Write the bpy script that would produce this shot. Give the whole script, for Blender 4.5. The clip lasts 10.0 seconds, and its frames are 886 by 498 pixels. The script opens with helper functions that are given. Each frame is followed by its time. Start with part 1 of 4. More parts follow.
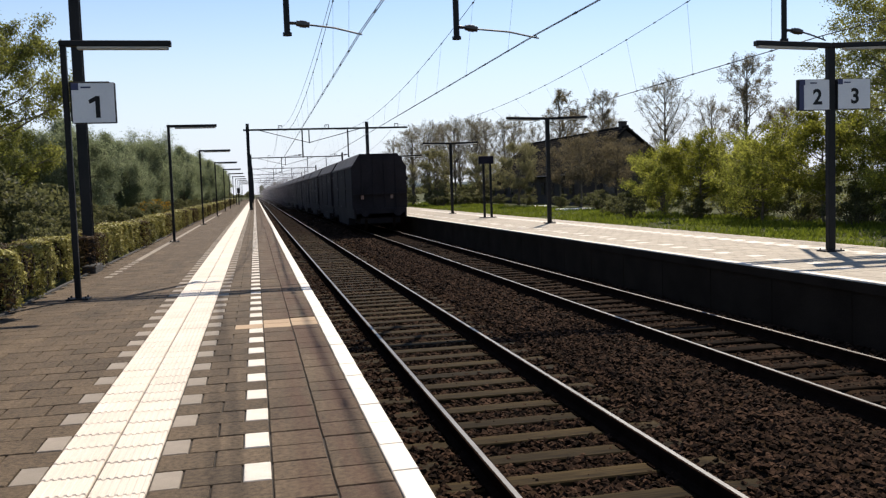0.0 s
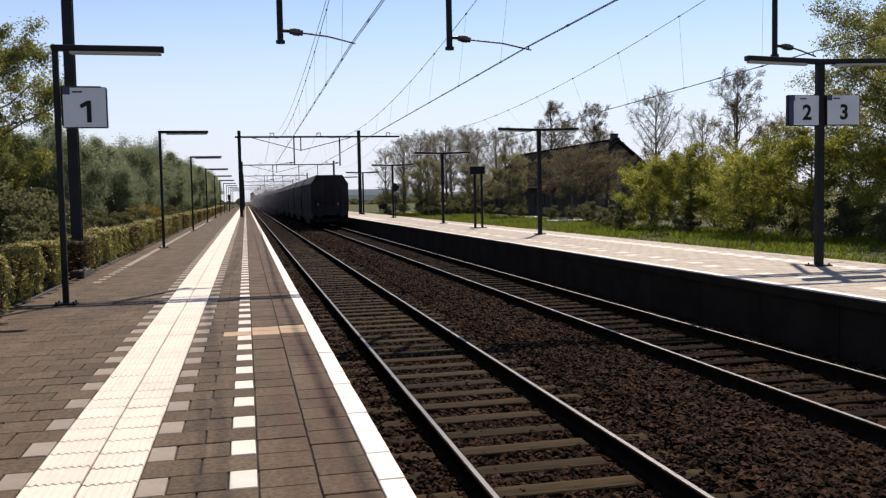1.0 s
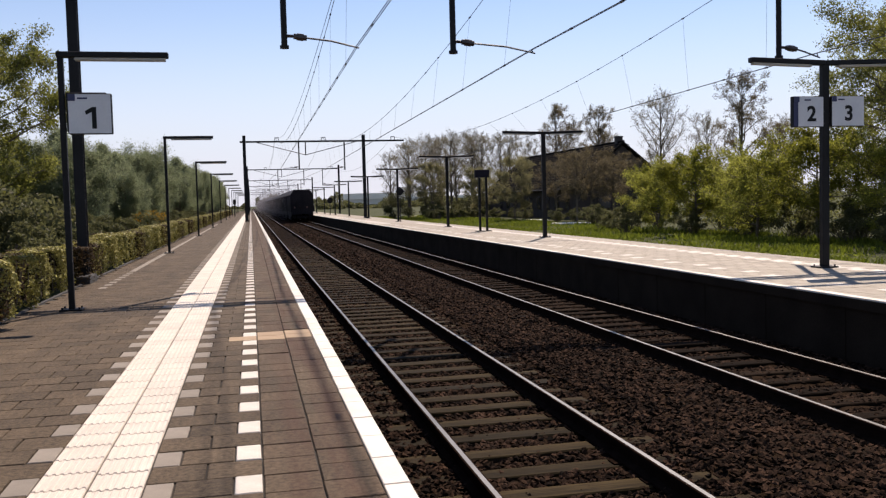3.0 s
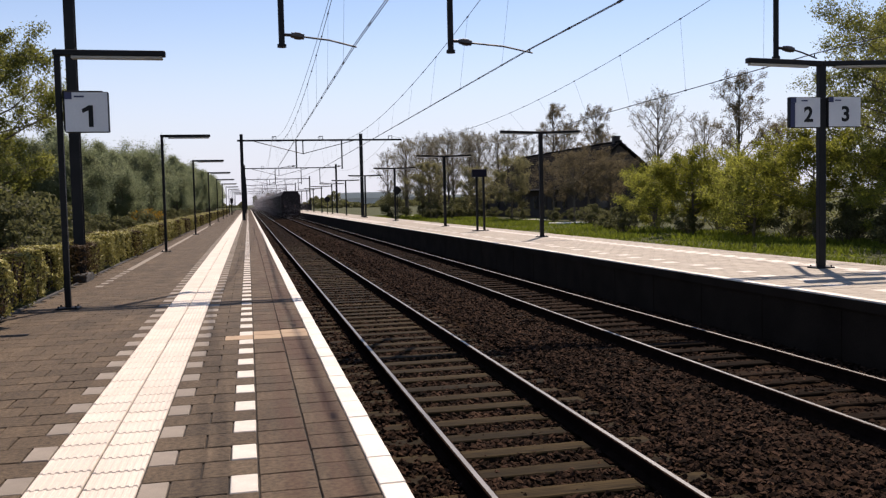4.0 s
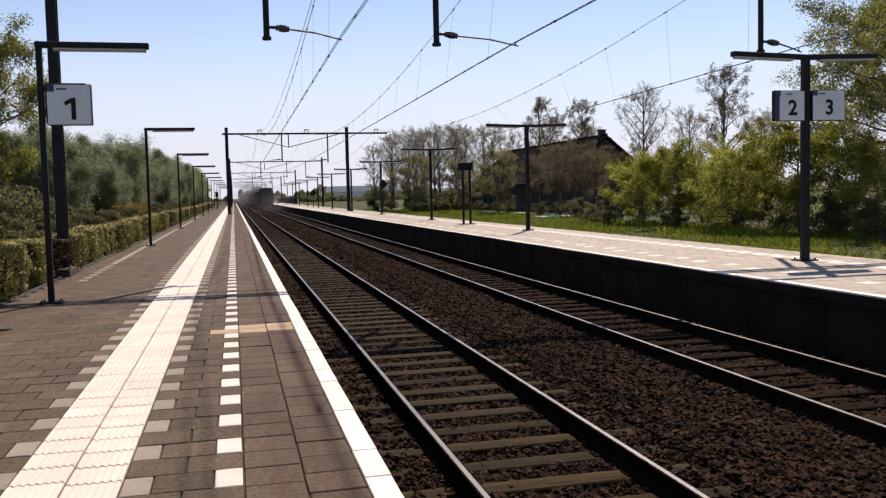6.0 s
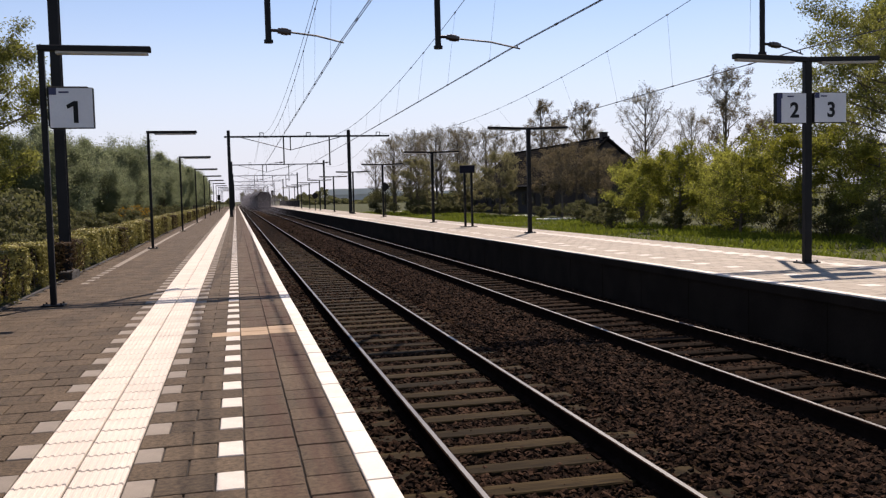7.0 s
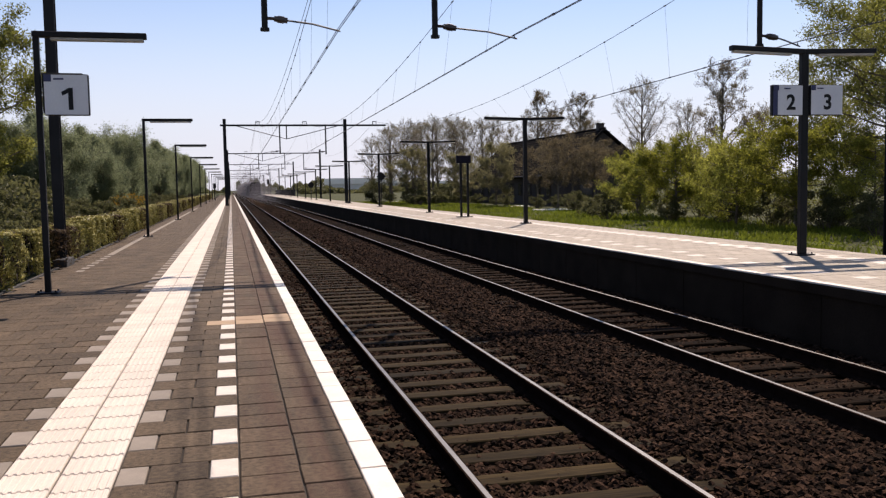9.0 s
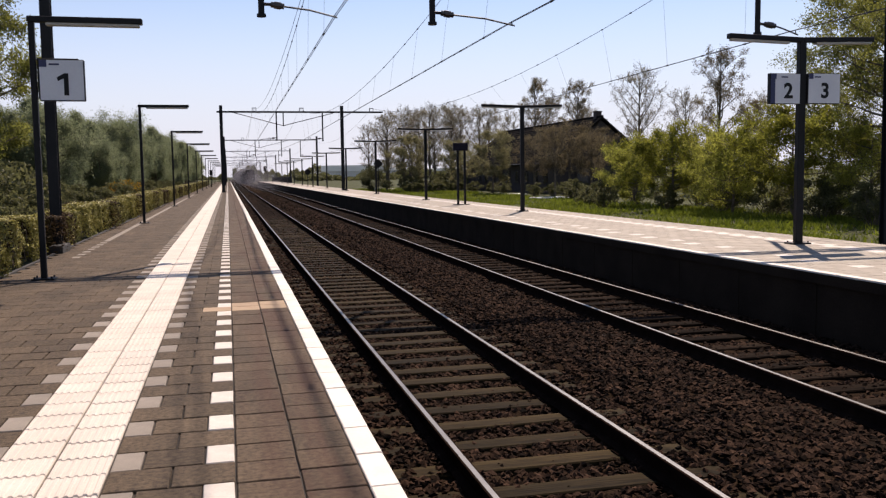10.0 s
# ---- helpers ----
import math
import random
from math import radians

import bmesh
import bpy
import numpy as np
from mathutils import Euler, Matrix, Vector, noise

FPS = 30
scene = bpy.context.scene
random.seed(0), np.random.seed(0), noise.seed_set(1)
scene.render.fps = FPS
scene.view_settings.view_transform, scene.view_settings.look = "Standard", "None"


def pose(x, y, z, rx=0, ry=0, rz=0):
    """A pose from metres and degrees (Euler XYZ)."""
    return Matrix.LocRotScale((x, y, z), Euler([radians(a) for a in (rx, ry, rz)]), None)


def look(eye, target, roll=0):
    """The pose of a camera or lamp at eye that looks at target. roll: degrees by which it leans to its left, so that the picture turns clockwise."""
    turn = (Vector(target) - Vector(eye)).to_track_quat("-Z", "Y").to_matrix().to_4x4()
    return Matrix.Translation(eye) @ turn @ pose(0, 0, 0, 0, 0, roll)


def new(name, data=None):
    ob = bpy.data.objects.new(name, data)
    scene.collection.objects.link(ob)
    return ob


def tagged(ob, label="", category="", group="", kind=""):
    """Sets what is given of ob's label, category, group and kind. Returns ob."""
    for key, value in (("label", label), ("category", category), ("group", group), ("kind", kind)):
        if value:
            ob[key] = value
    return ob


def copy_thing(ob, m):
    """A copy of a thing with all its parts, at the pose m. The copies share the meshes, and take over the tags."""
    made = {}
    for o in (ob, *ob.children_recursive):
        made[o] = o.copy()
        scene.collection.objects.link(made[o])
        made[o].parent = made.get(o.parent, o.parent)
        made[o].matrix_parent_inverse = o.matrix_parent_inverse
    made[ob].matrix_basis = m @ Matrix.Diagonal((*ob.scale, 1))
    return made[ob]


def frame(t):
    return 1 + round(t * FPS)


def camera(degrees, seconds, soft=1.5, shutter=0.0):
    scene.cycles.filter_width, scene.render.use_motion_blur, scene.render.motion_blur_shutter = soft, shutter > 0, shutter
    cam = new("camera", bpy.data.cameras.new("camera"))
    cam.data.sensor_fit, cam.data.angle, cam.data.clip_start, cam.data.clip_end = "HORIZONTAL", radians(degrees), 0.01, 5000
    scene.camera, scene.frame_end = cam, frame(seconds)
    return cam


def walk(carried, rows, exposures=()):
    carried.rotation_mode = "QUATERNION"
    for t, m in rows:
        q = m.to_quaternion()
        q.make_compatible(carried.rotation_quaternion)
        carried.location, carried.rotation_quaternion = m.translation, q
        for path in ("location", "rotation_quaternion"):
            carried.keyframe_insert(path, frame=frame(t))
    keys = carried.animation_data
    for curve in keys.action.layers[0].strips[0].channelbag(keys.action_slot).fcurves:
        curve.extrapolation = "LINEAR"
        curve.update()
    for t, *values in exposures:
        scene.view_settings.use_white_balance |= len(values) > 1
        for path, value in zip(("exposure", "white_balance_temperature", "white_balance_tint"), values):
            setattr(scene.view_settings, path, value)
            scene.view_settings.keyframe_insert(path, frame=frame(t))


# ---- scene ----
cam = camera(53.6, 10.0, soft=1.3)
PATH = [
    (0, pose(-0.022, -0.001, 1.4972, 85.999, 1.908, -12.098)),
    (0.5, pose(-0.027, -0.006, 1.4998, 86.670, 1.326, -12.816)),
    (1, pose(-0.020, -0.008, 1.4955, 86.620, 1.109, -12.678)),
    (1.5, pose(-0.025, -0.002, 1.4996, 86.416, 1.255, -12.605)),
    (2, pose(-0.019, -0.010, 1.4992, 86.869, 0.952, -12.441)),
    (2.5, pose(-0.015, -0.013, 1.4992, 86.857, 1.454, -12.335)),
    (4, pose(-0.007, -0.018, 1.5022, 86.805, 1.288, -12.526)),
    (4.5, pose(-0.002, -0.009, 1.4956, 86.411, 0.849, -12.733)),
    (5, pose(-0.001, 0.006, 1.4987, 86.011, 0.980, -13.437)),
    (5.5, pose(0.000, 0.000, 1.4956, 86.164, 1.229, -13.529)),
    (7, pose(0.003, -0.008, 1.4967, 86.541, 1.384, -13.300)),
    (7.5, pose(0.007, -0.016, 1.5004, 86.327, 1.262, -13.483)),
    (8, pose(0.002, -0.013, 1.4999, 86.105, 0.798, -13.594)),
    (8.5, pose(0.005, -0.010, 1.4977, 86.055, 0.696, -13.658)),
    (9, pose(0.007, -0.008, 1.4910, 85.896, 0.999, -13.552)),
    (9.5, pose(0.011, -0.012, 1.4935, 85.436, 0.701, -13.611)),
    (10, pose(0.010, -0.012, 1.4889, 85.082, 0.787, -13.748)),
]
walk(cam, PATH, ((0.0, 0.63, 6600, 15), (1.0, 0.55, 6650, 20), (5.0, 0.5, 6750, 23), (10.0, 0.49, 6800, 25)))

# ---- light ----
SUN_TO = Vector((0.39, 0.73, 1.0)).normalized()
SUN_EL = math.asin(SUN_TO.z)
SUN_AZ = math.atan2(SUN_TO.x, SUN_TO.y)
world = bpy.data.worlds.new("sky")
scene.world = world
world.use_nodes = True
sky = world.node_tree.nodes.new("ShaderNodeTexSky")
sky.sky_type = "NISHITA"
sky.sun_disc = False
sky.sun_elevation, sky.sun_rotation = SUN_EL, SUN_AZ
sky.air_density, sky.dust_density, sky.ozone_density = 1.0, 0.0, 1.5
background = world.node_tree.nodes["Background"]
world.node_tree.links.new(sky.outputs[0], background.inputs["Color"])
background.inputs["Strength"].default_value = 0.0888
sun = new("sun", bpy.data.lights.new("sun", "SUN"))
sun.data.energy, sun.data.angle, sun.data.color = 5.0, radians(0.55), (1.0, 0.92, 0.76)
sun.matrix_world = look(SUN_TO * 50, (0, 0, 0))


# ---- materials ----
def material(name, low, high, scale=4.0, fine=60.0, rough=0.8, bump=0.2, metal=0.0, vary=0.0, spread=0.5, depth=0.01, translucent=0.0, island=0.0, spec=0.5, stretch=None, ground=False, rusty=0.0):
    """Two tones mixed by noise at two scales, with fine relief; vary shifts the tone from object to object, island from piece to piece."""
    m = bpy.data.materials.new(name)
    m.use_nodes = True
    n, l = m.node_tree.nodes, m.node_tree.links
    p = n["Principled BSDF"]
    co = n.new("ShaderNodeTexCoord")
    a, b = n.new("ShaderNodeTexNoise"), n.new("ShaderNodeTexNoise")
    a.inputs["Scale"].default_value, a.inputs["Detail"].default_value = scale, 4
    b.inputs["Scale"].default_value, b.inputs["Detail"].default_value = fine, 3
    where = n.new("ShaderNodeNewGeometry").outputs["Position"] if ground else co.outputs["Object"]
    if stretch:
        mp = n.new("ShaderNodeMapping")
        mp.inputs["Scale"].default_value = stretch
        l.new(where, mp.inputs["Vector"])
        where = mp.outputs[0]
    l.new(where, a.inputs["Vector"])
    l.new(where, b.inputs["Vector"])
    mixf = n.new("ShaderNodeMath")
    mixf.operation = "MULTIPLY_ADD"
    l.new(a.outputs[0], mixf.inputs[0])
    mixf.inputs[1].default_value = 0.6
    half = n.new("ShaderNodeMath")
    half.operation = "MULTIPLY"
    l.new(b.outputs[0], half.inputs[0])
    half.inputs[1].default_value = 0.4
    l.new(half.outputs[0], mixf.inputs[2])
    ramp = n.new("ShaderNodeValToRGB")
    ramp.color_ramp.elements[0].position, ramp.color_ramp.elements[1].position = 0.5 - spread * 0.3, 0.5 + spread * 0.3
    ramp.color_ramp.elements[0].color, ramp.color_ramp.elements[1].color = (*low, 1), (*high, 1)
    l.new(mixf.outputs[0], ramp.inputs[0])
    colour = ramp.outputs[0]
    if vary or island:
        src = n.new("ShaderNodeObjectInfo").outputs["Random"] if vary else n.new("ShaderNodeNewGeometry").outputs["Random Per Island"]
        scale_v = n.new("ShaderNodeMapRange")
        amount = vary or island
        scale_v.inputs[3].default_value, scale_v.inputs[4].default_value = 1 - amount, 1 + amount
        l.new(src, scale_v.inputs[0])
        hsv = n.new("ShaderNodeHueSaturation")
        l.new(colour, hsv.inputs["Color"])
        l.new(scale_v.outputs[0], hsv.inputs["Value"])
        colour = hsv.outputs[0]
    if ground:
        # broad dirt patches, long in the walking direction
        mp2, st, rp = n.new("ShaderNodeMapping"), n.new("ShaderNodeTexNoise"), n.new("ShaderNodeMapRange")
        mp2.inputs["Scale"].default_value = (2.6, 0.7, 1.0)
        st.inputs["Scale"].default_value, st.inputs["Detail"].default_value, st.inputs["Roughness"].default_value = 1.0, 5, 0.65
        rp.inputs[1].default_value, rp.inputs[2].default_value = 0.3, 0.7
        rp.inputs[3].default_value, rp.inputs[4].default_value = 1 - ground, 1 + ground * 0.7
        l.new(where, mp2.inputs["Vector"])
        l.new(mp2.outputs[0], st.inputs["Vector"])
        l.new(st.outputs[0], rp.inputs[0])
        hs = n.new("ShaderNodeHueSaturation")
        l.new(colour, hs.inputs["Color"])
        l.new(rp.outputs[0], hs.inputs["Value"])
        colour = hs.outputs[0]
    if rusty:
        # reddish brake-dust streaks that run along the paving next to the edge
        sep, mp3, sn = n.new("ShaderNodeSeparateXYZ"), n.new("ShaderNodeMapping"), n.new("ShaderNodeTexNoise")
        l.new(where, sep.inputs[0])
        mp3.inputs["Scale"].default_value = (7.0, 0.5, 1.0)
        sn.inputs["Scale"].default_value, sn.inputs["Detail"].default_value = 1.0, 5
        l.new(where, mp3.inputs["Vector"])
        l.new(mp3.outputs[0], sn.inputs["Vector"])
        band, spot, both = n.new("ShaderNodeMapRange"), n.new("ShaderNodeMapRange"), n.new("ShaderNodeMath")
        band.inputs[1].default_value, band.inputs[2].default_value = -0.05, 0.3
        spot.inputs[1].default_value, spot.inputs[2].default_value = 0.36, 0.62
        spot.inputs[4].default_value = rusty
        both.operation = "MULTIPLY"
        l.new(sep.outputs["X"], band.inputs[0])
        l.new(sn.outputs[0], spot.inputs[0])
        l.new(band.outputs[0], both.inputs[0])
        l.new(spot.outputs[0], both.inputs[1])
        mixr = n.new("ShaderNodeMix")
        mixr.data_type = "RGBA"
        l.new(both.outputs[0], mixr.inputs[0])
        l.new(colour, mixr.inputs[6])
        mixr.inputs[7].default_value = (0.058, 0.026, 0.015, 1)
        colour = mixr.outputs[2]
    l.new(colour, p.inputs["Base Color"])
    p.inputs["Roughness"].default_value, p.inputs["Metallic"].default_value = rough, metal
    p.inputs["Specular IOR Level"].default_value = spec
    if bump:
        bp = n.new("ShaderNodeBump")
        bp.inputs["Strength"].default_value, bp.inputs["Distance"].default_value = bump, depth
        l.new(b.outputs[0], bp.inputs["Height"])
        l.new(bp.outputs[0], p.inputs["Normal"])
    if translucent:
        tr, mx = n.new("ShaderNodeBsdfTranslucent"), n.new("ShaderNodeMixShader")
        l.new(colour, tr.inputs["Color"])
        mx.inputs[0].default_value = translucent
        l.new(p.outputs[0], mx.inputs[1])
        l.new(tr.outputs[0], mx.inputs[2])
        l.new(mx.outputs[0], n["Material Output"].inputs["Surface"])
    return m


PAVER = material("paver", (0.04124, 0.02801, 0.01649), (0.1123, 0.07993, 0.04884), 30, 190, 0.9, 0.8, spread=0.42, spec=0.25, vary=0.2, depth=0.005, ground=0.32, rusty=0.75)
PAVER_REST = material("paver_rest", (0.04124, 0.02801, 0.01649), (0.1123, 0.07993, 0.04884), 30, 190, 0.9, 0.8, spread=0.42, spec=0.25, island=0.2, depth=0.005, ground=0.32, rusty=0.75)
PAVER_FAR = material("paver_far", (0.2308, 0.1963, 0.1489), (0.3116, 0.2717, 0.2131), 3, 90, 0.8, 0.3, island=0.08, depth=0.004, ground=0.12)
SAND_PAVER = material("sand_paver", (0.2686, 0.1782, 0.09954), (0.3634, 0.2599, 0.1593), 6, 120, 0.85, 0.3, vary=0.1, depth=0.004)
GREY_PAVER = material("grey_paver", (0.158, 0.1322, 0.1029), (0.2291, 0.1946, 0.1559), 6, 120, 0.85, 0.3, vary=0.12, depth=0.004)
WHITE_PAVER = material("white_paver", (0.4503, 0.4034, 0.3451), (0.5854, 0.533, 0.4645), 7, 90, 0.7, 0.2, vary=0.05, depth=0.003)
GUIDE = material("guide_tile", (0.5058, 0.4439, 0.3723), (0.5977, 0.5313, 0.4535), 2.5, 60, 0.7, 0.15, vary=0.05, depth=0.003, ground=0.07)
EDGE_WHITE = material("edge_white", (0.5404, 0.4899, 0.4181), (0.6454, 0.5906, 0.5176), 3, 50, 0.65, 0.15, vary=0.05, depth=0.003, ground=0.1)
JOINT = material("joint_sand", (0.0158, 0.01188, 0.007963), (0.0316, 0.02376, 0.01659), 8, 150, 0.95, 0.3)
# near black: the shade on the walls is put into the concrete colour
SHADED_CONCRETE = material("wall_concrete", (0.01813, 0.01296, 0.00943), (0.03313, 0.024, 0.01748), 1.2, 40, 0.9, 0.3, spec=0.02)
BLOCK = material("foundation", (0.012, 0.012, 0.012), (0.025, 0.024, 0.023), 3, 60, 0.9, 0.4)
BALLAST = material("ballast_bed", (0.01659, 0.01098, 0.007246), (0.03555, 0.02316, 0.01533), 9, 45, 0.95, 1.0, depth=0.03, spec=0.0)
STONE = material("ballast_stone", (0.01577, 0.008654, 0.005295), (0.04157, 0.02328, 0.01462), 3, 40, 0.9, 0.3, island=0.9, spec=0.03)
SLEEPER = material("sleeper_wood", (0.00948, 0.006312, 0.002654), (0.0395, 0.02673, 0.01062), 3, 30, 0.85, 0.5, vary=0.5, spec=0.05, stretch=(0.12, 1.6, 1.0), spread=0.35)
SLEEPER_REST = material("sleeper_rest", (0.0079, 0.005198, 0.003318), (0.02054, 0.01262, 0.007963), 3, 30, 0.85, 0.5, island=0.35, spec=0.02)
SLEEPER_OLD = material("sleeper_old", (0.006952, 0.004492, 0.002919), (0.02086, 0.01307, 0.00803), 3, 30, 0.9, 0.5, vary=0.5, spec=0.02, stretch=(0.12, 1.6, 1.0), spread=0.35)
RUST = material("rail_rust", (0.009, 0.006, 0.0045), (0.022, 0.013, 0.0095), 6, 80, 0.85, 0.4, spec=0.0)
RAIL_TOP = material("rail_top", (0.0868, 0.08432, 0.08184), (0.1302, 0.1271, 0.124), 2, 30, 0.42, 0.05, metal=1.0)
DARK_STEEL = material("dark_paint", (0.008, 0.008, 0.0085), (0.015, 0.015, 0.016), 3, 50, 0.5, 0.1, spec=0.15)
GALV = material("mast_paint", (0.009, 0.009, 0.01), (0.018, 0.018, 0.019), 2, 40, 0.55, 0.15, spec=0.15)
WIRE = material("wire", (0.03, 0.032, 0.035), (0.06, 0.06, 0.065), 3, 30, 0.5, 0.0, metal=0.3)
PORCELAIN = material("insulator", (0.02, 0.014, 0.012), (0.04, 0.025, 0.02), 3, 30, 0.3, 0.0)
PANEL = material("sign_white", (0.55, 0.56, 0.58), (0.62, 0.63, 0.64), 3, 30, 0.4, 0.0)
BOARD = material("board_navy", (0.007, 0.007, 0.014), (0.012, 0.012, 0.022), 3, 30, 0.5, 0.0, spec=0.1)
SIGN_BLUE = material("sign_blue", (0.008, 0.012, 0.06), (0.012, 0.018, 0.08), 3, 30, 0.4, 0.0)
DIFFUSER = material("diffuser", (0.5, 0.48, 0.42), (0.6, 0.58, 0.52), 3, 30, 0.4, 0.0, translucent=0.4)
HULL = material("wagon_paint", (0.0185, 0.0158, 0.0172), (0.034, 0.0292, 0.0315), 0.8, 25, 0.75, 0.15, spec=0.06)
HULL_ROOF = material("wagon_roof", (0.06, 0.055, 0.056), (0.095, 0.087, 0.088), 0.8, 25, 0.7, 0.2, spec=0.15)
LENS = material("lamp_lens", (0.12, 0.07, 0.06), (0.2, 0.12, 0.11), 3, 30, 0.2, 0.0)
SOIL = material("ground_soil", (0.02686, 0.03267, 0.007963), (0.05214, 0.05792, 0.0146), 0.35, 9, 0.95, 0.8, depth=0.06, spec=0.15)
GRASS = material("grass_blade", (0.0929, 0.1207, 0.01035), (0.1726, 0.2076, 0.02707), 0.4, 6, 0.7, 0.0, translucent=0.45, island=0.3, spec=0.15)
BARK = material("bark", (0.0632, 0.05198, 0.03849), (0.1501, 0.1262, 0.09622), 3, 40, 0.9, 0.6, spec=0.15)
LEAF_DARK = material("leaf_dark", (0.06952, 0.07515, 0.03066), (0.1348, 0.1348, 0.0584), 0.5, 5, 0.6, 0.0, translucent=0.5, island=0.35, spec=0.15)
# lighter, bluer grey leaves: distance haze is put into their colour
LEAF_HAZY = material("leaf_wood", (0.1348, 0.1642, 0.08559), (0.2438, 0.2756, 0.1569), 0.5, 5, 0.6, 0.0, translucent=0.6, island=0.3, spec=0.2)
LEAF_BUD = material("leaf_bud", (0.1027, 0.08391, 0.04645), (0.1896, 0.1559, 0.08959), 0.5, 5, 0.7, 0.0, translucent=0.5, island=0.35, spec=0.15)
LEAF_MID = material("leaf_mid", (0.1136, 0.1264, 0.02628), (0.2045, 0.2092, 0.0511), 0.5, 5, 0.6, 0.0, translucent=0.6, island=0.35, spec=0.15)
LEAF_YELLOW = material("leaf_yellow", (0.1399, 0.1508, 0.0184), (0.2488, 0.2486, 0.03942), 0.4, 5, 0.6, 0.0, translucent=0.6, island=0.35, spec=0.15)
LEAF_LIME = material("leaf_lime", (0.2048, 0.2206, 0.03404), (0.3583, 0.3617, 0.07565), 0.4, 5, 0.6, 0.0, translucent=0.6, island=0.35, spec=0.15)
LEAF_PALE = material("leaf_pale", (0.1738, 0.1559, 0.1029), (0.2844, 0.2525, 0.1725), 0.5, 5, 0.7, 0.0, translucent=0.4, island=0.3, spec=0.15)
LEAF_OLIVE = material("leaf_olive", (0.1304, 0.1262, 0.05972), (0.237, 0.2191, 0.1095), 0.5, 5, 0.6, 0.0, translucent=0.6, island=0.35, spec=0.15)
LEAF_HEDGE = material("leaf_hedge", (0.1422, 0.1298, 0.02648), (0.3555, 0.3211, 0.09456), 0.8, 6, 0.5, 0.0, translucent=0.2, island=0.35, spec=0.15)
# near-black leaves: the shade inside the hedge is put into their colour
LEAF_INNER_SHADE = material("leaf_inner", (0.0158, 0.01262, 0.005309), (0.03555, 0.02822, 0.01194), 0.8, 6, 0.8, 0.0, translucent=0.2, island=0.35, spec=0.05)
# old brown leaves, darkened further to stand in for shaded recesses
LEAF_RUST = material("leaf_rust", (0.03555, 0.02228, 0.01128), (0.079, 0.0505, 0.02389), 0.8, 6, 0.7, 0.0, translucent=0.3, island=0.35, spec=0.15)
BLOSSOM = material("blossom", (0.2765, 0.1485, 0.006636), (0.395, 0.2376, 0.01327), 0.8, 6, 0.6, 0.0, translucent=0.4, island=0.2, spec=0.15)
ROOF = material("roof_tile", (0.012, 0.0115, 0.011), (0.022, 0.021, 0.02), 0.6, 12, 0.8, 0.5, spec=0.0)
WALL_BRICK = material("dark_brick", (0.03, 0.025, 0.022), (0.055, 0.045, 0.04), 0.6, 12, 0.9, 0.4)
PALE_WALL = material("pale_cladding", (0.7805, 0.7379, 0.647), (0.8627, 0.8199, 0.7266), 0.2, 6, 0.7, 0.1)
GREY_WALL = material("grey_cladding", (0.6, 0.57, 0.5), (0.68, 0.65, 0.58), 0.2, 6, 0.7, 0.1)
# grey of the flecks that stand in for haze and the train's dust
DUST_HAZE = material("coal_dust", (0.204, 0.1972, 0.2152), (0.2992, 0.2883, 0.3157), 1, 10, 0.9, 0.0, translucent=0.5, spec=0.0)
GLASS = material("dark_glass", (0.02, 0.024, 0.03), (0.03, 0.034, 0.04), 1, 10, 0.08, 0.0)


# ---- builders ----
def mesh_of(name, verts, faces, mats, slots=None):
    me = bpy.data.meshes.new(name)
    me.from_pydata(verts, [], faces)
    for m in mats if isinstance(mats, (list, tuple)) else (mats,):
        me.materials.append(m)
    if slots is not None:
        me.polygons.foreach_set("material_index", slots)
    me.update()
    return me


def finish(name, bm, mat):
    me = bpy.data.meshes.new(name)
    bm.normal_update()
    bm.to_mesh(me)
    bm.free()
    for m in mat if isinstance(mat, (list, tuple)) else (mat,):
        me.materials.append(m)
    return me


def part(name, bm, mat, parent, label=""):
    """Links a bmesh (or mesh) as one mesh object under a thing or part."""
    ob = new(name, bm if isinstance(bm, bpy.types.Mesh) else finish(name, bm, mat))
    ob.parent = parent
    return tagged(ob, label)


def thing(name, label, category, m=None, group="", kind="", data=None):
    ob = tagged(new(name, data), label, category, group, kind)
    if m is not None:
        ob.matrix_world = m
    return ob


def box(bm, x0, x1, y0, y1, z0, z1, bevel=0.0):
    vs = bmesh.ops.create_cube(bm, size=1, matrix=Matrix.Translation(((x0 + x1) / 2, (y0 + y1) / 2, (z0 + z1) / 2)) @ Matrix.Diagonal((x1 - x0, y1 - y0, z1 - z0, 1)))["verts"]
    if bevel:
        es = list({e for v in vs for e in v.link_edges})
        bmesh.ops.bevel(bm, geom=es, offset=bevel, segments=1, affect="EDGES")
    return bm


def boxed(*args, **kw):
    return box(bmesh.new(), *args, **kw)


def rod(bm, p, q, r0, r1=None, n=8):
    """A round bar from p to q."""
    p, q = Vector(p), Vector(q)
    r1 = r0 if r1 is None else r1
    d = q - p
    m = Matrix.Translation((p + q) / 2) @ d.to_track_quat("Z", "Y").to_matrix().to_4x4()
    bmesh.ops.create_cone(bm, cap_ends=True, segments=n, radius1=r0, radius2=r1, depth=d.length, matrix=m)
    return bm


def rodded(*args, **kw):
    return rod(bmesh.new(), *args, **kw)


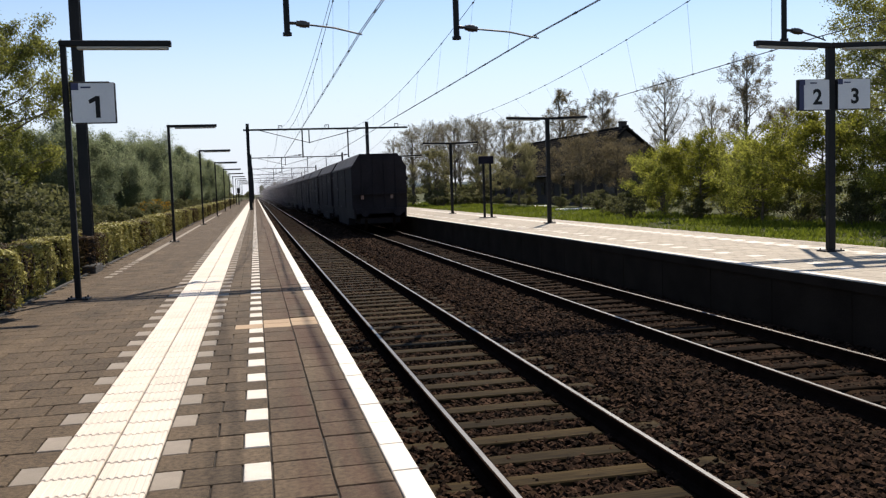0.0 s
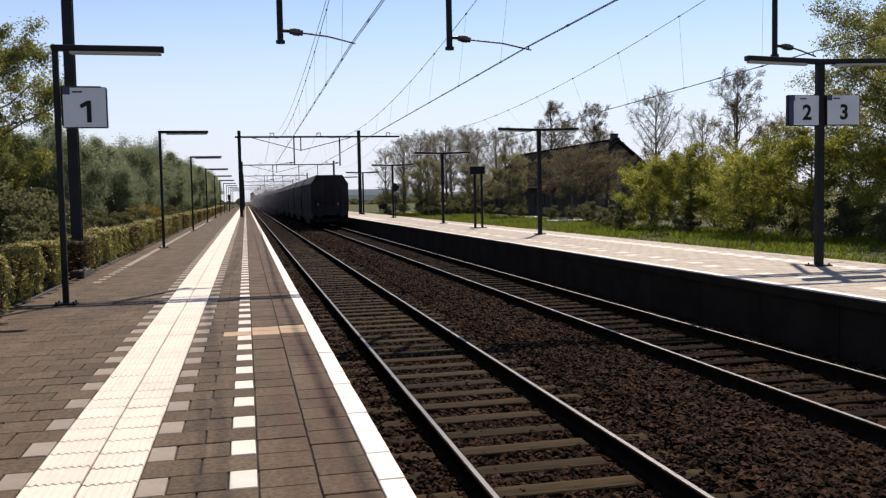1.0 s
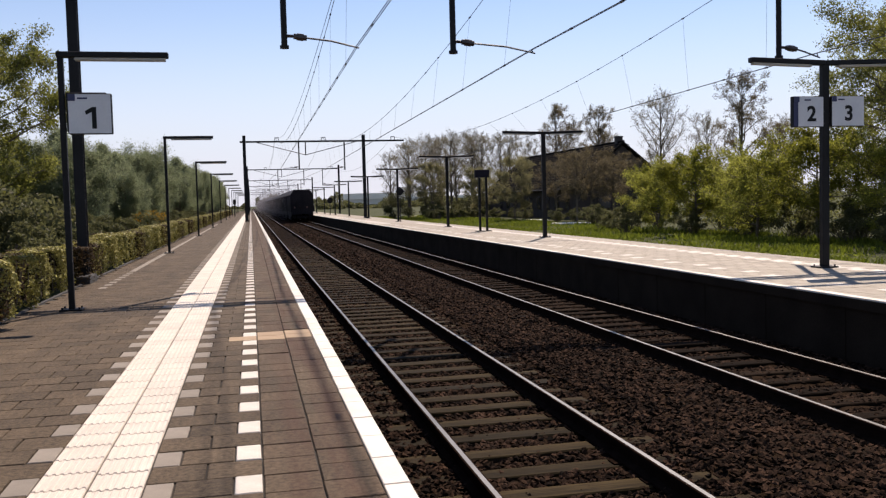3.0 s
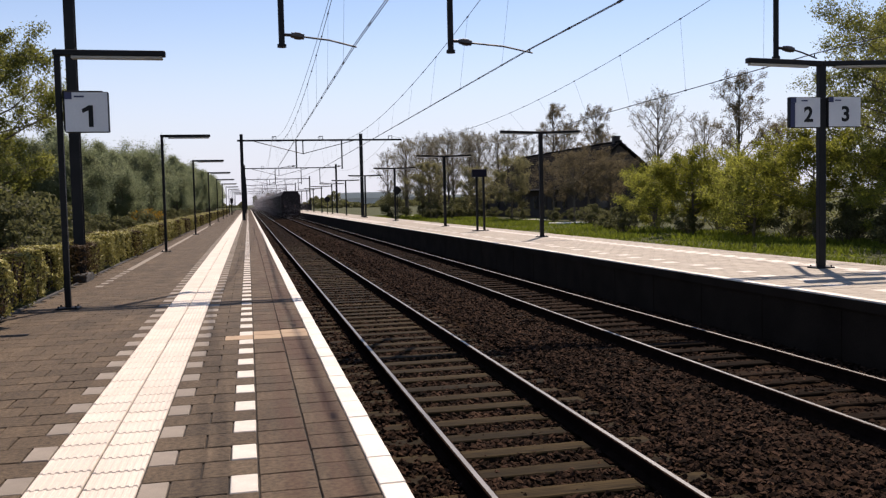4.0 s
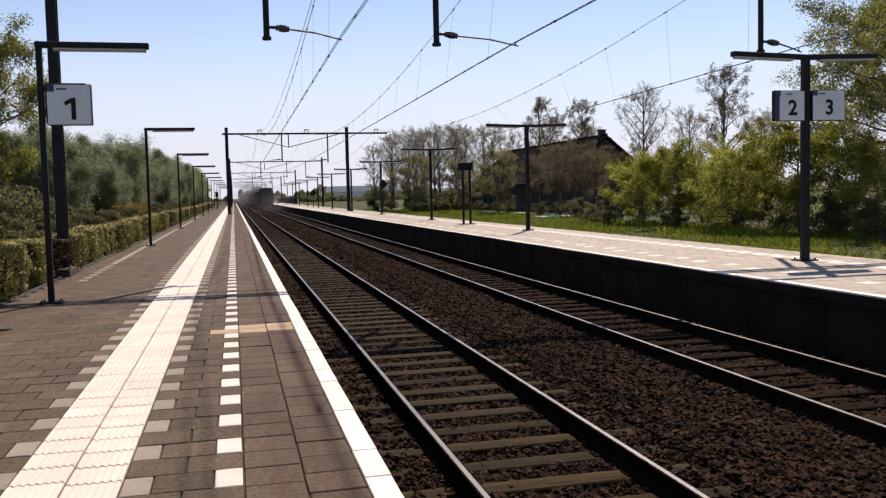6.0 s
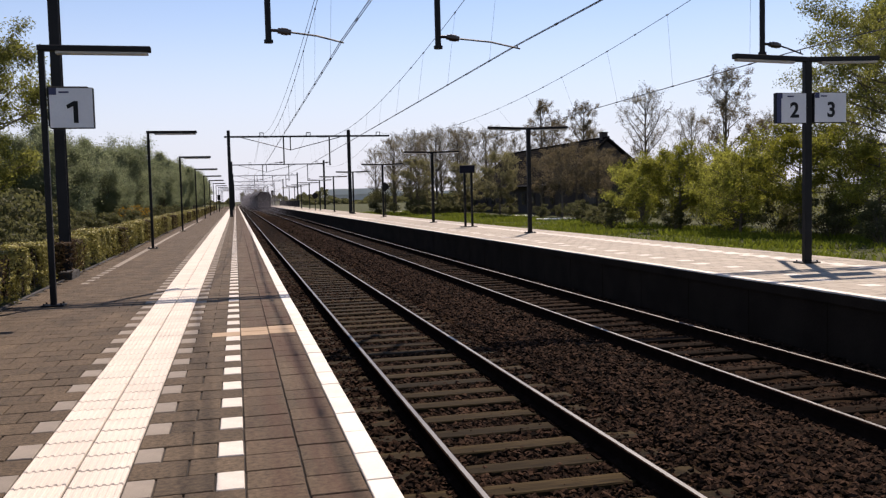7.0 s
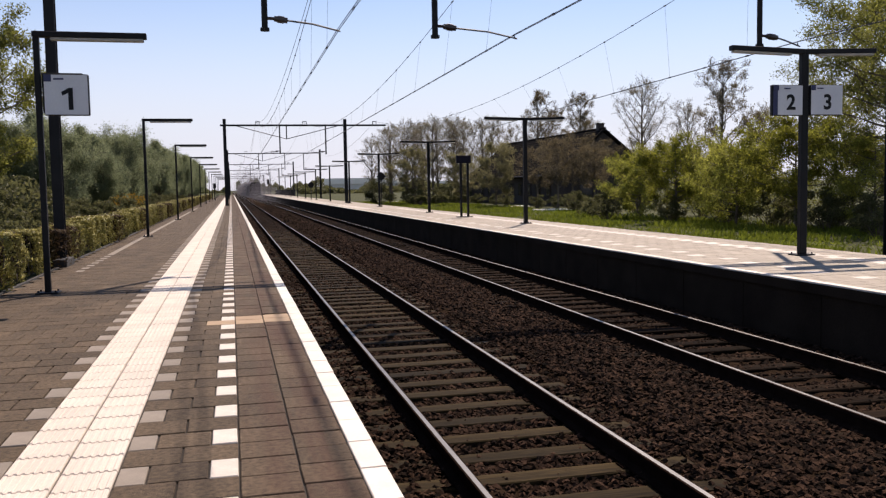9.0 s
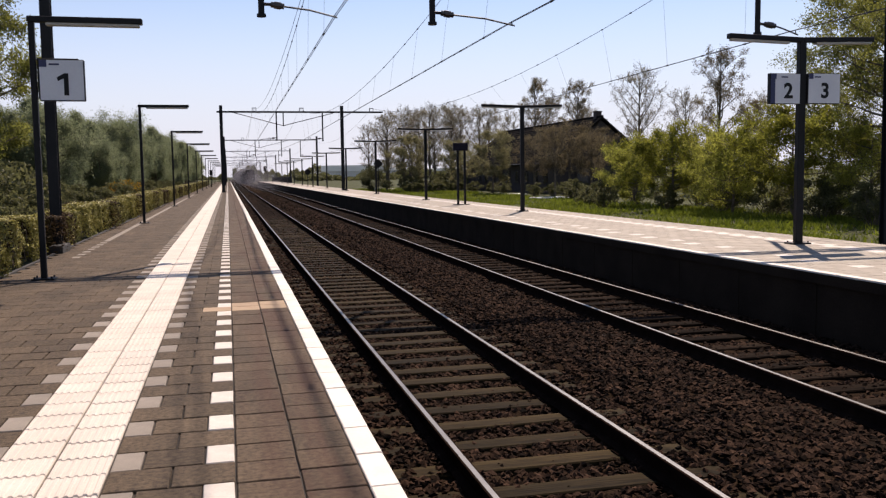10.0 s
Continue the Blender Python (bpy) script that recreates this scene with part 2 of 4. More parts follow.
def tubes(segments, n=5):
    """Vertices and faces of many tapered tubes: (p, q, r0, r1)."""
    verts, faces = [], []
    for p, q, r0, r1 in segments:
        p, q = Vector(p), Vector(q)
        d = (q - p).normalized()
        u = d.orthogonal().normalized()
        w = d.cross(u)
        k = len(verts)
        for c, r in ((p, r0), (q, r1)):
            for i in range(n):
                a = 2 * math.pi * i / n
                verts.append(c + (u * math.cos(a) + w * math.sin(a)) * r)
        for i in range(n):
            j = (i + 1) % n
            faces.append((k + i, k + j, k + n + j, k + n + i))
    return verts, faces


def cable(points, r, n=5):
    """Vertices and faces of one tube along the points."""
    verts, faces = [], []
    for i, p in enumerate(points):
        d = (Vector(points[min(i + 1, len(points) - 1)]) - Vector(points[max(i - 1, 0)])).normalized()
        u = d.cross(Vector((0, 0, 1))).normalized()
        w = u.cross(d)
        for j in range(n):
            a = 2 * math.pi * j / n
            verts.append(tuple(Vector(p) + (u * math.cos(a) + w * math.sin(a)) * r))
    for i in range(len(points) - 1):
        for j in range(n):
            k = (j + 1) % n
            faces.append((i * n + j, i * n + k, (i + 1) * n + k, (i + 1) * n + j))
    return verts, faces


def boxes_mesh(name, boxes, mat):
    """Many open-bottomed blocks with chamfered tops joined in one mesh: rows of x0, x1, y0, y1, z0, z1."""
    b = np.array(boxes, float)
    c = 0.005
    x0, x1, y0, y1, z0, z1 = b.T
    v = np.stack([
        np.stack([x0, y0, z0], 1), np.stack([x1, y0, z0], 1), np.stack([x1, y1, z0], 1), np.stack([x0, y1, z0], 1),
        np.stack([x0, y0, z1 - c], 1), np.stack([x1, y0, z1 - c], 1), np.stack([x1, y1, z1 - c], 1), np.stack([x0, y1, z1 - c], 1),
        np.stack([x0 + c, y0 + c, z1], 1), np.stack([x1 - c, y0 + c, z1], 1), np.stack([x1 - c, y1 - c, z1], 1), np.stack([x0 + c, y1 - c, z1], 1)], 1)
    f = np.array([(0, 1, 5, 4), (1, 2, 6, 5), (2, 3, 7, 6), (3, 0, 4, 7), (4, 5, 9, 8), (5, 6, 10, 9), (6, 7, 11, 10), (7, 4, 8, 11), (8, 9, 10, 11)])
    faces = (f[None] + 12 * np.arange(len(b))[:, None, None]).reshape(-1, 4)
    return mesh_of(name, v.reshape(-1, 3).tolist(), faces.tolist(), mat)


def leaves(rng, centres, size, up=0.3, facing=None):
    """Pointed leaf blades at the centres, turned at random or roughly along the given outward directions."""
    n = len(centres)
    if facing is None:
        a = rng.normal(size=(n, 3))
        a /= np.linalg.norm(a, axis=1)[:, None]
        b = rng.normal(size=(n, 3))
        b[:, 2] += up
    else:
        out = facing + rng.normal(size=(n, 3)) * 0.38
        out /= np.linalg.norm(out, axis=1)[:, None]
        a = np.cross(out, rng.normal(size=(n, 3)))
        a /= np.linalg.norm(a, axis=1)[:, None]
        b = np.cross(out, a)
    b -= a * (a * b).sum(1)[:, None]
    b /= np.linalg.norm(b, axis=1)[:, None]
    s = size * rng.uniform(0.6, 1.3, n)[:, None]
    v = np.stack([centres - a * s, centres - b * s * 0.45, centres + a * s, centres + b * s * 0.45], 1).reshape(-1, 3)
    f = np.arange(4 * n).reshape(-1, 4)
    return v, f


def lettering(text, height, mat, parent, m, name="numeral"):
    cu = bpy.data.curves.new(name, "FONT")
    cu.body, cu.size, cu.extrude = text, height / 0.7, 0.002
    cu.align_x, cu.align_y, cu.offset = "CENTER", "CENTER", 0.012
    tmp = bpy.data.objects.new(name, cu)
    me = bpy.data.meshes.new_from_object(tmp)
    bpy.data.objects.remove(tmp)
    me.materials.clear()
    me.materials.append(mat)
    ob = new(name, me)
    ob.parent = parent
    ob.matrix_basis = m
    return ob


# ---- ground ----
RAIL_Z = -0.736
SLEEPER_Z = RAIL_Z - 0.17
TRACKS = (2.483, 6.507, 13.9)
Y0, Y1 = -40.0, 700.0


def build_ground():
    xs = (-3000, -300, -60, -12, -3.6, -3.45, 0.3, 9.0, 11.5, 15.2, 17.0, 20.0, 30.0, 80, 400, 3000)
    zs = (-0.2, -0.2, -0.2, -0.15, -0.15, -1.15, -1.15, -1.15, -1.15, -1.15, -0.66, -0.6, -0.6, -0.6, -0.6, -0.6)
    ys = (-600, -40, 0, 20, 40, 80, 160, 400, 1000, 4500)
    verts = [(x, y, z) for y in ys for x, z in zip(xs, zs)]
    n = len(xs)
    faces = [(j * n + i, j * n + i + 1, (j + 1) * n + i + 1, (j + 1) * n + i) for j in range(len(ys) - 1) for i in range(n - 1)]
    tagged(new("ground", mesh_of("ground", verts, faces, SOIL)), "grassy soil with weeds beside the railway", "ground", kind="structure")


def build_ballast():
    """A crowned bed of crushed stone under the tracks."""
    rng = np.random.default_rng(3)
    xs = np.concatenate([np.linspace(0.75, 8.3, 38), [12.3, 12.8, 13.9, 15.0, 15.6]])
    ys = np.concatenate([np.arange(-40, -6, 2.0), np.arange(-6, 60, 0.25), np.arange(60, 200, 2.0), np.arange(200, Y1, 20.0)])
    base = SLEEPER_Z - 0.045
    verts, faces = [], []
    for y in ys:
        for x in xs:
            z = base + (0.05 if 3.9 < x < 5.1 else 0.0) + (rng.normal() * 0.012 if y < 60 else 0)
            verts.append((x, y, z - (0.1 if x > 15.3 else 0)))
    n = len(xs)
    for j in range(len(ys) - 1):
        for i in range(n - 1):
            if xs[i] < 8.25 or xs[i] > 12.2:
                faces.append((j * n + i, j * n + i + 1, (j + 1) * n + i + 1, (j + 1) * n + i))
    bed = tagged(new("track_bed", mesh_of("track_bed", verts, faces, BALLAST)), "brown-grey crushed stone bed under the rails", "ballast", kind="structure")
    # stones, denser where the camera stands near
    rows = []
    for ya, yb, dens, size in ((-9.0, 3.0, 110, 0.05), (3.0, 9.0, 520, 0.037), (9.0, 16.0, 380, 0.039), (16.0, 30.0, 200, 0.044), (30.0, 60.0, 60, 0.06), (60.0, 130.0, 16, 0.09)):
        k = int((yb - ya) * 7.4 * dens)
        x, y = rng.uniform(0.8, 8.2, k), rng.uniform(ya, yb, k)
        rows.append(np.stack([x, y, np.full(k, size)], 1))
    p = np.concatenate(rows)
    phase = (p[:, 1] - 6.61) % 0.6
    on_track = (np.abs(p[:, 0] - TRACKS[0]) < 0.68) | (np.abs(p[:, 0] - TRACKS[1]) < 0.68)
    ends = ~on_track & ((np.abs(p[:, 0] - TRACKS[0]) < 1.35) | (np.abs(p[:, 0] - TRACKS[1]) < 1.35))
    keep = ~(on_track & (phase > 0.0) & (phase < 0.25) & (rng.random(len(p)) < 0.93))
    keep &= ~(ends & (p[:, 0] < 4.5) & (phase > 0.0) & (phase < 0.25) & (rng.random(len(p)) < 0.7))
    p, ends = p[keep], ends[keep]
    k = len(p)
    octa = np.array([(1, 0, 0), (0, 1, 0), (-1, 0, 0), (0, -1, 0), (0.3, 0.2, 0.58), (-0.2, -0.1, -0.6)], float)
    fc = np.array([(0, 1, 4), (1, 2, 4), (2, 3, 4), (3, 0, 4), (1, 0, 5), (2, 1, 5), (3, 2, 5), (0, 3, 5)])
    v = octa[None] * rng.uniform(0.6, 1.4, (k, 6, 1)) * p[:, 2][:, None, None]
    a = rng.uniform(0, 2 * np.pi, k)
    t = rng.uniform(-0.6, 0.6, k)
    ca, sa, ct, st = np.cos(a)[:, None], np.sin(a)[:, None], np.cos(t)[:, None], np.sin(t)[:, None]
    x, y, z = v[..., 0], v[..., 1], v[..., 2]
    y, z = y * ct - z * st, y * st + z * ct
    x, y = x * ca - y * sa, x * sa + y * ca
    hump = np.where((p[:, 0] > 3.9) & (p[:, 0] < 5.1), 0.05, 0.0)
    lift = base + hump + rng.uniform(0.0, 0.035, k) + ends * 0.02
    v = np.stack([x + p[:, 0][:, None], y + p[:, 1][:, None], z + lift[:, None]], 2).reshape(-1, 3)
    f = (fc[None] + 6 * np.arange(k)[:, None, None]).reshape(-1, 3)
    tagged(new("ballast", mesh_of("ballast", v.tolist(), f.tolist(), STONE)), "loose brown-grey ballast stones between the rails", "ballast", kind="stuff")


def build_rails():
    prof = [(-0.036, -0.006), (-0.021, 0.0), (0.021, 0.0), (0.036, -0.006), (0.036, -0.04), (0.009, -0.055), (0.009, -0.135), (0.07, -0.155), (0.07, -0.17), (-0.07, -0.17), (-0.07, -0.155), (-0.009, -0.135), (-0.009, -0.055), (-0.036, -0.04)]
    n = len(prof)
    ys = [Y0, 0.0, 30.0, 100.0, 300.0, Y1]
    verts = [(x, y, RAIL_Z + z) for y in ys for x, z in prof]
    web, head = [], []
    for j in range(len(ys) - 1):
        for i in range(n):
            k = (i + 1) % n
            (head if i == 1 else web).append((j * n + i, j * n + k, (j + 1) * n + k, (j + 1) * n + i))
    web_mesh, head_mesh = mesh_of("rail_web", verts, web, RUST), mesh_of("running_surface", verts, head, RAIL_TOP)
    for c in TRACKS:
        for s in (-0.7535, 0.7535):
            ob = thing("rail", "rusty steel rail with a shiny worn top", "rail", pose(c + s, 0, 0), group="rails")
            part("rail_web", web_mesh, None, ob)
            part("running_surface", head_mesh, None, ob, "worn shiny steel running surface")


def build_sleepers():
    bm = boxed(-1.3, 1.3, 0, 0.25, SLEEPER_Z - 0.14, SLEEPER_Z, bevel=0.012)
    me = finish("sleeper", bm, SLEEPER)
    old = me.copy()
    old.materials.clear()
    old.materials.append(SLEEPER_OLD)
    plate = finish("baseplate", boxed(-0.11, 0.11, 0.05, 0.2, SLEEPER_Z, SLEEPER_Z + 0.014), RUST)
    rng = random.Random(5)
    rest = []
    for c in TRACKS:
        k = -26
        while 6.61 + 0.6 * k < 400:
            y = 6.61 + 0.6 * k + (0.21 if c > 5 else 0)
            near = y < 50 and c < 10
            if near:
                ob = thing("sleeper", "weathered brown timber sleeper bedded in ballast", "sleeper", pose(c + rng.uniform(-0.03, 0.03), y + rng.uniform(-0.015, 0.015), rng.uniform(-0.012, 0.006), 0, 0, rng.uniform(-0.5, 0.5)), group="sleepers", data=me if c < 5 else old)
                for s in (-0.7535, 0.7535):
                    part("baseplate", plate, RUST, ob).location.x = s
            else:
                rest.append((c - 1.3, c + 1.3, y, y + 0.25, SLEEPER_Z - 0.14, SLEEPER_Z))
            k += 1
    tagged(new("sleepers_beyond", boxes_mesh("sleepers_beyond", rest, SLEEPER_REST)), "weathered timber sleepers along the distant track", "sleeper", kind="stuff")


# ---- platforms ----
T = 0.3143
ROW0 = 4.61
EDGE_X = 0.770
FAR_X = 8.221
PLAT_END = 255.0
PLAT_START = -9.2


def build_platform_bodies():
    ob = tagged(new("platform_1"), "grey paved side platform with white edge stripe", "platform", kind="structure")
    bm = boxed(-3.5, EDGE_X - 0.14, PLAT_START, PLAT_END, -1.3, -0.016)
    part("platform_core", bm, JOINT, ob)
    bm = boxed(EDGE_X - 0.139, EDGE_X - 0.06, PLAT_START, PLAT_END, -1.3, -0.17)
    part("platform_wall", bm, SHADED_CONCRETE, ob, "concrete platform wall, shade painted into its near-black colour")
    # coping carries the shade under the white edge as dark colour
    part("coping", boxed(EDGE_X - 0.147, EDGE_X - 0.002, PLAT_START, PLAT_END, -0.168, -0.023), SHADED_CONCRETE, ob, "concrete coping under the white edge, shade painted in dark")
    far = tagged(new("platform_2"), "sunlit paved island platform with white edge stripe", "platform", kind="structure")
    part("platform_core", boxed(FAR_X + 0.16, 12.35, PLAT_START, PLAT_END, -1.3, -0.016), JOINT, far)
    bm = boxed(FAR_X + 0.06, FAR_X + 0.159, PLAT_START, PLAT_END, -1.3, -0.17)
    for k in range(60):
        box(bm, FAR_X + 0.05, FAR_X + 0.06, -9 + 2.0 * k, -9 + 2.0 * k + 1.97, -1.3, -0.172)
    part("platform_wall", bm, SHADED_CONCRETE, far, "concrete panel wall of the platform, shade painted near black")
    part("coping", boxed(FAR_X + 0.003, FAR_X + 0.148, PLAT_START, PLAT_END, -0.168, -0.023), SHADED_CONCRETE, far, "concrete coping under the white edge, shade painted in dark")
    return ob, far


def tile_mesh(w, d, mat, h=0.05):
    g = 0.0055
    return boxes_mesh("paver", [(g, w - g, g, d - g, -h, 0)], mat)


def build_pavers(near, far):
    rng = random.Random(11)
    meshes = {}
    counts = {}
    joined = {}

    def lay(x, y, w, d, mat, rest, name, host, z=0.0, near_limit=9.6):
        z = z + rng.uniform(-0.0025, 0.0015)
        if 3.0 < y < near_limit and x > -2.3 and counts.get((host.name, name), 0) < 300:
            key = (round(w, 3), round(d, 3), mat.name)
            if key not in meshes:
                meshes[key] = tile_mesh(w, d, mat)
            ob = new(name, meshes[key])
            ob.parent = host
            ob.matrix_basis = pose(x, y, z, rng.uniform(-0.35, 0.35), rng.uniform(-0.35, 0.35), rng.uniform(-0.55, 0.55))
            counts[(host.name, name)] = counts.get((host.name, name), 0) + 1
        else:
            g = 0.004
            joined.setdefault((host.name, rest.name), []).append((x + g, x + w - g, y + g, y + d - g, z - 0.05, z))

    for r in range(-44, 800):
        y = ROW0 + T * r
        if y > PLAT_END - 1:
            break
        dash = r % 2 == 0
        # two columns beside the edge stripe
        lay(0.0, y - 0.02, 0.3155, T, PAVER, PAVER_REST, "paver", near) if r not in (17, 18) else lay(0.0, y - 0.02, 0.3155, T, SAND_PAVER, SAND_PAVER, "sand_paver", near, near_limit=14)
        lay(0.3155, y + 0.10, 0.3065, T, PAVER, PAVER_REST, "paver", near) if r not in (17, 18) else lay(0.3155, y + 0.03, 0.3065, T, SAND_PAVER, SAND_PAVER, "sand_paver", near, near_limit=14)
        # band between the guide strip and the dashes
        if dash:
            lay(-0.629, y, T / 2, T, GREY_PAVER, GREY_PAVER, "grey_paver", near)
            lay(-0.629 + T / 2, y, T, T, PAVER, PAVER_REST, "paver", near)
            lay(-T / 2, y, T / 2, T, WHITE_PAVER, WHITE_PAVER, "white_paver", near, z=0.001)
        else:
            lay(-0.629, y, T, T, PAVER, PAVER_REST, "paver", near)
            lay(-T, y, T, T, SAND_PAVER if r == 17 else PAVER, SAND_PAVER if r == 17 else PAVER_REST, "sand_paver" if r == 17 else "paver", near)
        # field of the platform behind the guide strip
        x = -1.223
        if not dash:
            lay(x - T / 2, y, T / 2, T, GREY_PAVER, GREY_PAVER, "grey_paver", near)
            x -= T / 2
        while x > -3.2:
            w = min(T, x + 3.36)
            lay(x - w, y, w, T, PAVER, PAVER_REST, "paver", near)
            x -= w
    # guide strip of two columns of ribbed slabs
    W = 0.297
    ribs = [(0.006, W - 0.006, 0.004, W - 0.004, -0.05, 0.002)]
    for i in range(7):
        c = W * (i + 0.5) / 7
        ribs.append((c - 0.012, c + 0.012, 0.009, W - 0.009, -0.001, 0.0085))
    slab = boxes_mesh("guide_slab", ribs, GUIDE)
    rest = []
    for r in range(-45, 860):
        for x, off in ((-1.223, 0.0), (-1.223 + W, -0.07)):
            y = 4.35 + W * r + off
            if 3.0 < y < 42 and counts.get("guide", 0) < 300:
                ob = new("guide_slab", slab)
                ob.parent = near
                ob.matrix_basis = pose(x, y, rng.uniform(-0.001, 0.001), rng.uniform(-0.15, 0.15), rng.uniform(-0.15, 0.15), rng.uniform(-0.2, 0.2))
                counts["guide"] = counts.get("guide", 0) + 1
            elif y < PLAT_END - 1:
                rest.append((x + 0.002, x + W - 0.002, y + 0.002, y + W - 0.002, -0.05, 0.004))
    ob = part("guide_strip", boxes_mesh("guide_strip", rest, GUIDE), None, near, "cream ribbed guide strip")
    ob["kind"] = "stuff"
    # edge slabs
    edge = boxes_mesh("edge_slab", [(0.002, 0.146, 0.005, 0.495, -0.022, 0.003)], EDGE_WHITE)
    rest = []
    for host, x in ((near, 0.6225), (far, FAR_X)):
        for r in range(-27, 510):
            y = 4.54 + 0.5 * r
            if y < 60 and y > 3:
                ob = new("edge_slab", edge)
                ob.parent = host
                ob.matrix_basis = pose(x, y, rng.uniform(-0.002, 0.002), 0, rng.uniform(-0.3, 0.3), rng.uniform(-0.5, 0.5))
            elif y < PLAT_END - 0.5:
                joined.setdefault((host.name, EDGE_WHITE.name), []).append((x + 0.002, x + 0.146, y + 0.002, y + 0.498, -0.022, 0.003))
    # pale kerb line along the lamps of the near platform
    for r in range(0, 190):
        y = 17.55 + T * r
        if y > 22.2 or r % 2 == 0:
            joined.setdefault((near.name, GREY_PAVER.name), []).append((-2.9, -2.76, y + 0.004, y + T - 0.004, -0.05, 0.004))
    for r in range(-20, 200):
        y = ROW0 - 13.8 + 20 + 1.0 * r
        joined.setdefault((near.name, BLOCK.name), []).append((-3.42, -3.365, y + 0.004, y + 0.996, -0.1, 0.02))
    # island platform
    for r in range(-44, 800):
        y = ROW0 + T * r
        if y > PLAT_END - 1:
            continue
        step = 1 if y < 60 else 3
        if r % step:
            continue
        d = T * step
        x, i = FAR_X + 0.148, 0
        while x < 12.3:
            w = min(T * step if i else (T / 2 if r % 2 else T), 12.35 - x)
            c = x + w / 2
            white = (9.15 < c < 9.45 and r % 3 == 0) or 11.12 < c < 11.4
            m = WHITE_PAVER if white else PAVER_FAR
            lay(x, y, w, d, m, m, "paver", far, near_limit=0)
            x += w
            i += 1
    for (host, mat), rows in joined.items():
        me = boxes_mesh("paving", rows, bpy.data.materials[mat])
        ob = part("paving", me, None, bpy.data.objects[host])
        ob["kind"] = "stuff"


# ---- platform furniture ----
def sign_panel(parent, x0, x1, z0, z1, y, text, left_band):
    """A boxed platform number, facing the camera's side."""
    body = part("sign_box", boxed(x0, x1, y, y + 0.1, z0, z1, bevel=0.012), DARK_STEEL, parent, "dark framed sign box")
    e = 0.012
    xa = x0 + (0.1 if left_band else 0.0) + e
    part("face", boxed(xa, x1 - e, y - 0.006, y - 0.001, z0 + e, z1 - e), PANEL, body, "white number panel")
    part("logo_field", boxed(x0 + e if left_band else xa, xa + (0.1 if not left_band else 0.02), y - 0.011, y - 0.007, z1 - e - 0.1, z1 - e), SIGN_BLUE, body, "dark blue corner square")
    if left_band:
        part("side_band", boxed(x0 + e, xa - 0.003, y - 0.006, y - 0.001, z0 + e, z1 - e - 0.103), SIGN_BLUE, body, "dark blue side band")
    part("name_bar", boxed(xa + 0.13, xa + 0.27, y - 0.01, y - 0.0065, z1 - 0.085, z1 - 0.06), SIGN_BLUE, body)
    cx, cz = (xa + x1) / 2 + 0.01, z0 + 0.24
    if text == "1":
        bm = bmesh.new()
        outline = [(0.075, -0.16), (0.075, 0.16), (0.02, 0.16), (-0.085, 0.1), (-0.07, 0.045), (0.01, 0.085), (0.01, -0.16)]
        fs = [bm.verts.new((cx + a, y - 0.0095, cz + b)) for a, b in outline]
        f = bm.faces.new(fs)
        r = bmesh.ops.extrude_face_region(bm, geom=[f])
        bmesh.ops.translate(bm, vec=(0, 0.003, 0), verts=[v for v in r["geom"] if isinstance(v, bmesh.types.BMVert)])
        bmesh.ops.recalc_face_normals(bm, faces=bm.faces)
        part("numeral", bm, DARK_STEEL, body)
    else:
        lettering(text, 0.28, DARK_STEEL, body, pose(cx, y - 0.0085, cz, 90, 0, 0))
    return body


def lamp_one_arm(y, sign=False):
    ob = thing("platform_lamp", "black steel platform lamp, one flat arm" + (", white number sign" if sign else ""), "lamp", pose(-2.69, y, 0), group="" if sign else "lamps of the side platform")
    bm = boxed(-0.042, 0.042, -0.042, 0.042, 0.02, 3.84, bevel=0.008)
    part("pole", bm, DARK_STEEL, ob)
    bm = boxed(-0.16, 0.16, -0.14, 0.14, 0.0, 0.022, bevel=0.004)
    part("base_plate", bm, DARK_STEEL, ob)
    for sx in (-0.12, 0.12):
        for sy in (-0.1, 0.1):
            part("bolt", rodded((sx, sy, 0.02), (sx, sy, 0.05), 0.014, n=6), DARK_STEEL, ob)
    part("arm", boxed(-0.05, 1.54, -0.07, 0.07, 3.76, 3.845, bevel=0.01), DARK_STEEL, ob)
    part("diffuser", boxed(0.2, 1.5, -0.06, 0.06, 3.715, 3.759, bevel=0.01), DIFFUSER, ob, "translucent light cover")
    if sign:
        sign_panel(ob, 0.09, 0.71, 2.62, 3.22, -0.12, "1", False)
        part("sign_back", boxed(0.05, 0.62, 0.0, 0.1, 2.66, 3.25, bevel=0.01), DARK_STEEL, ob)
    return ob


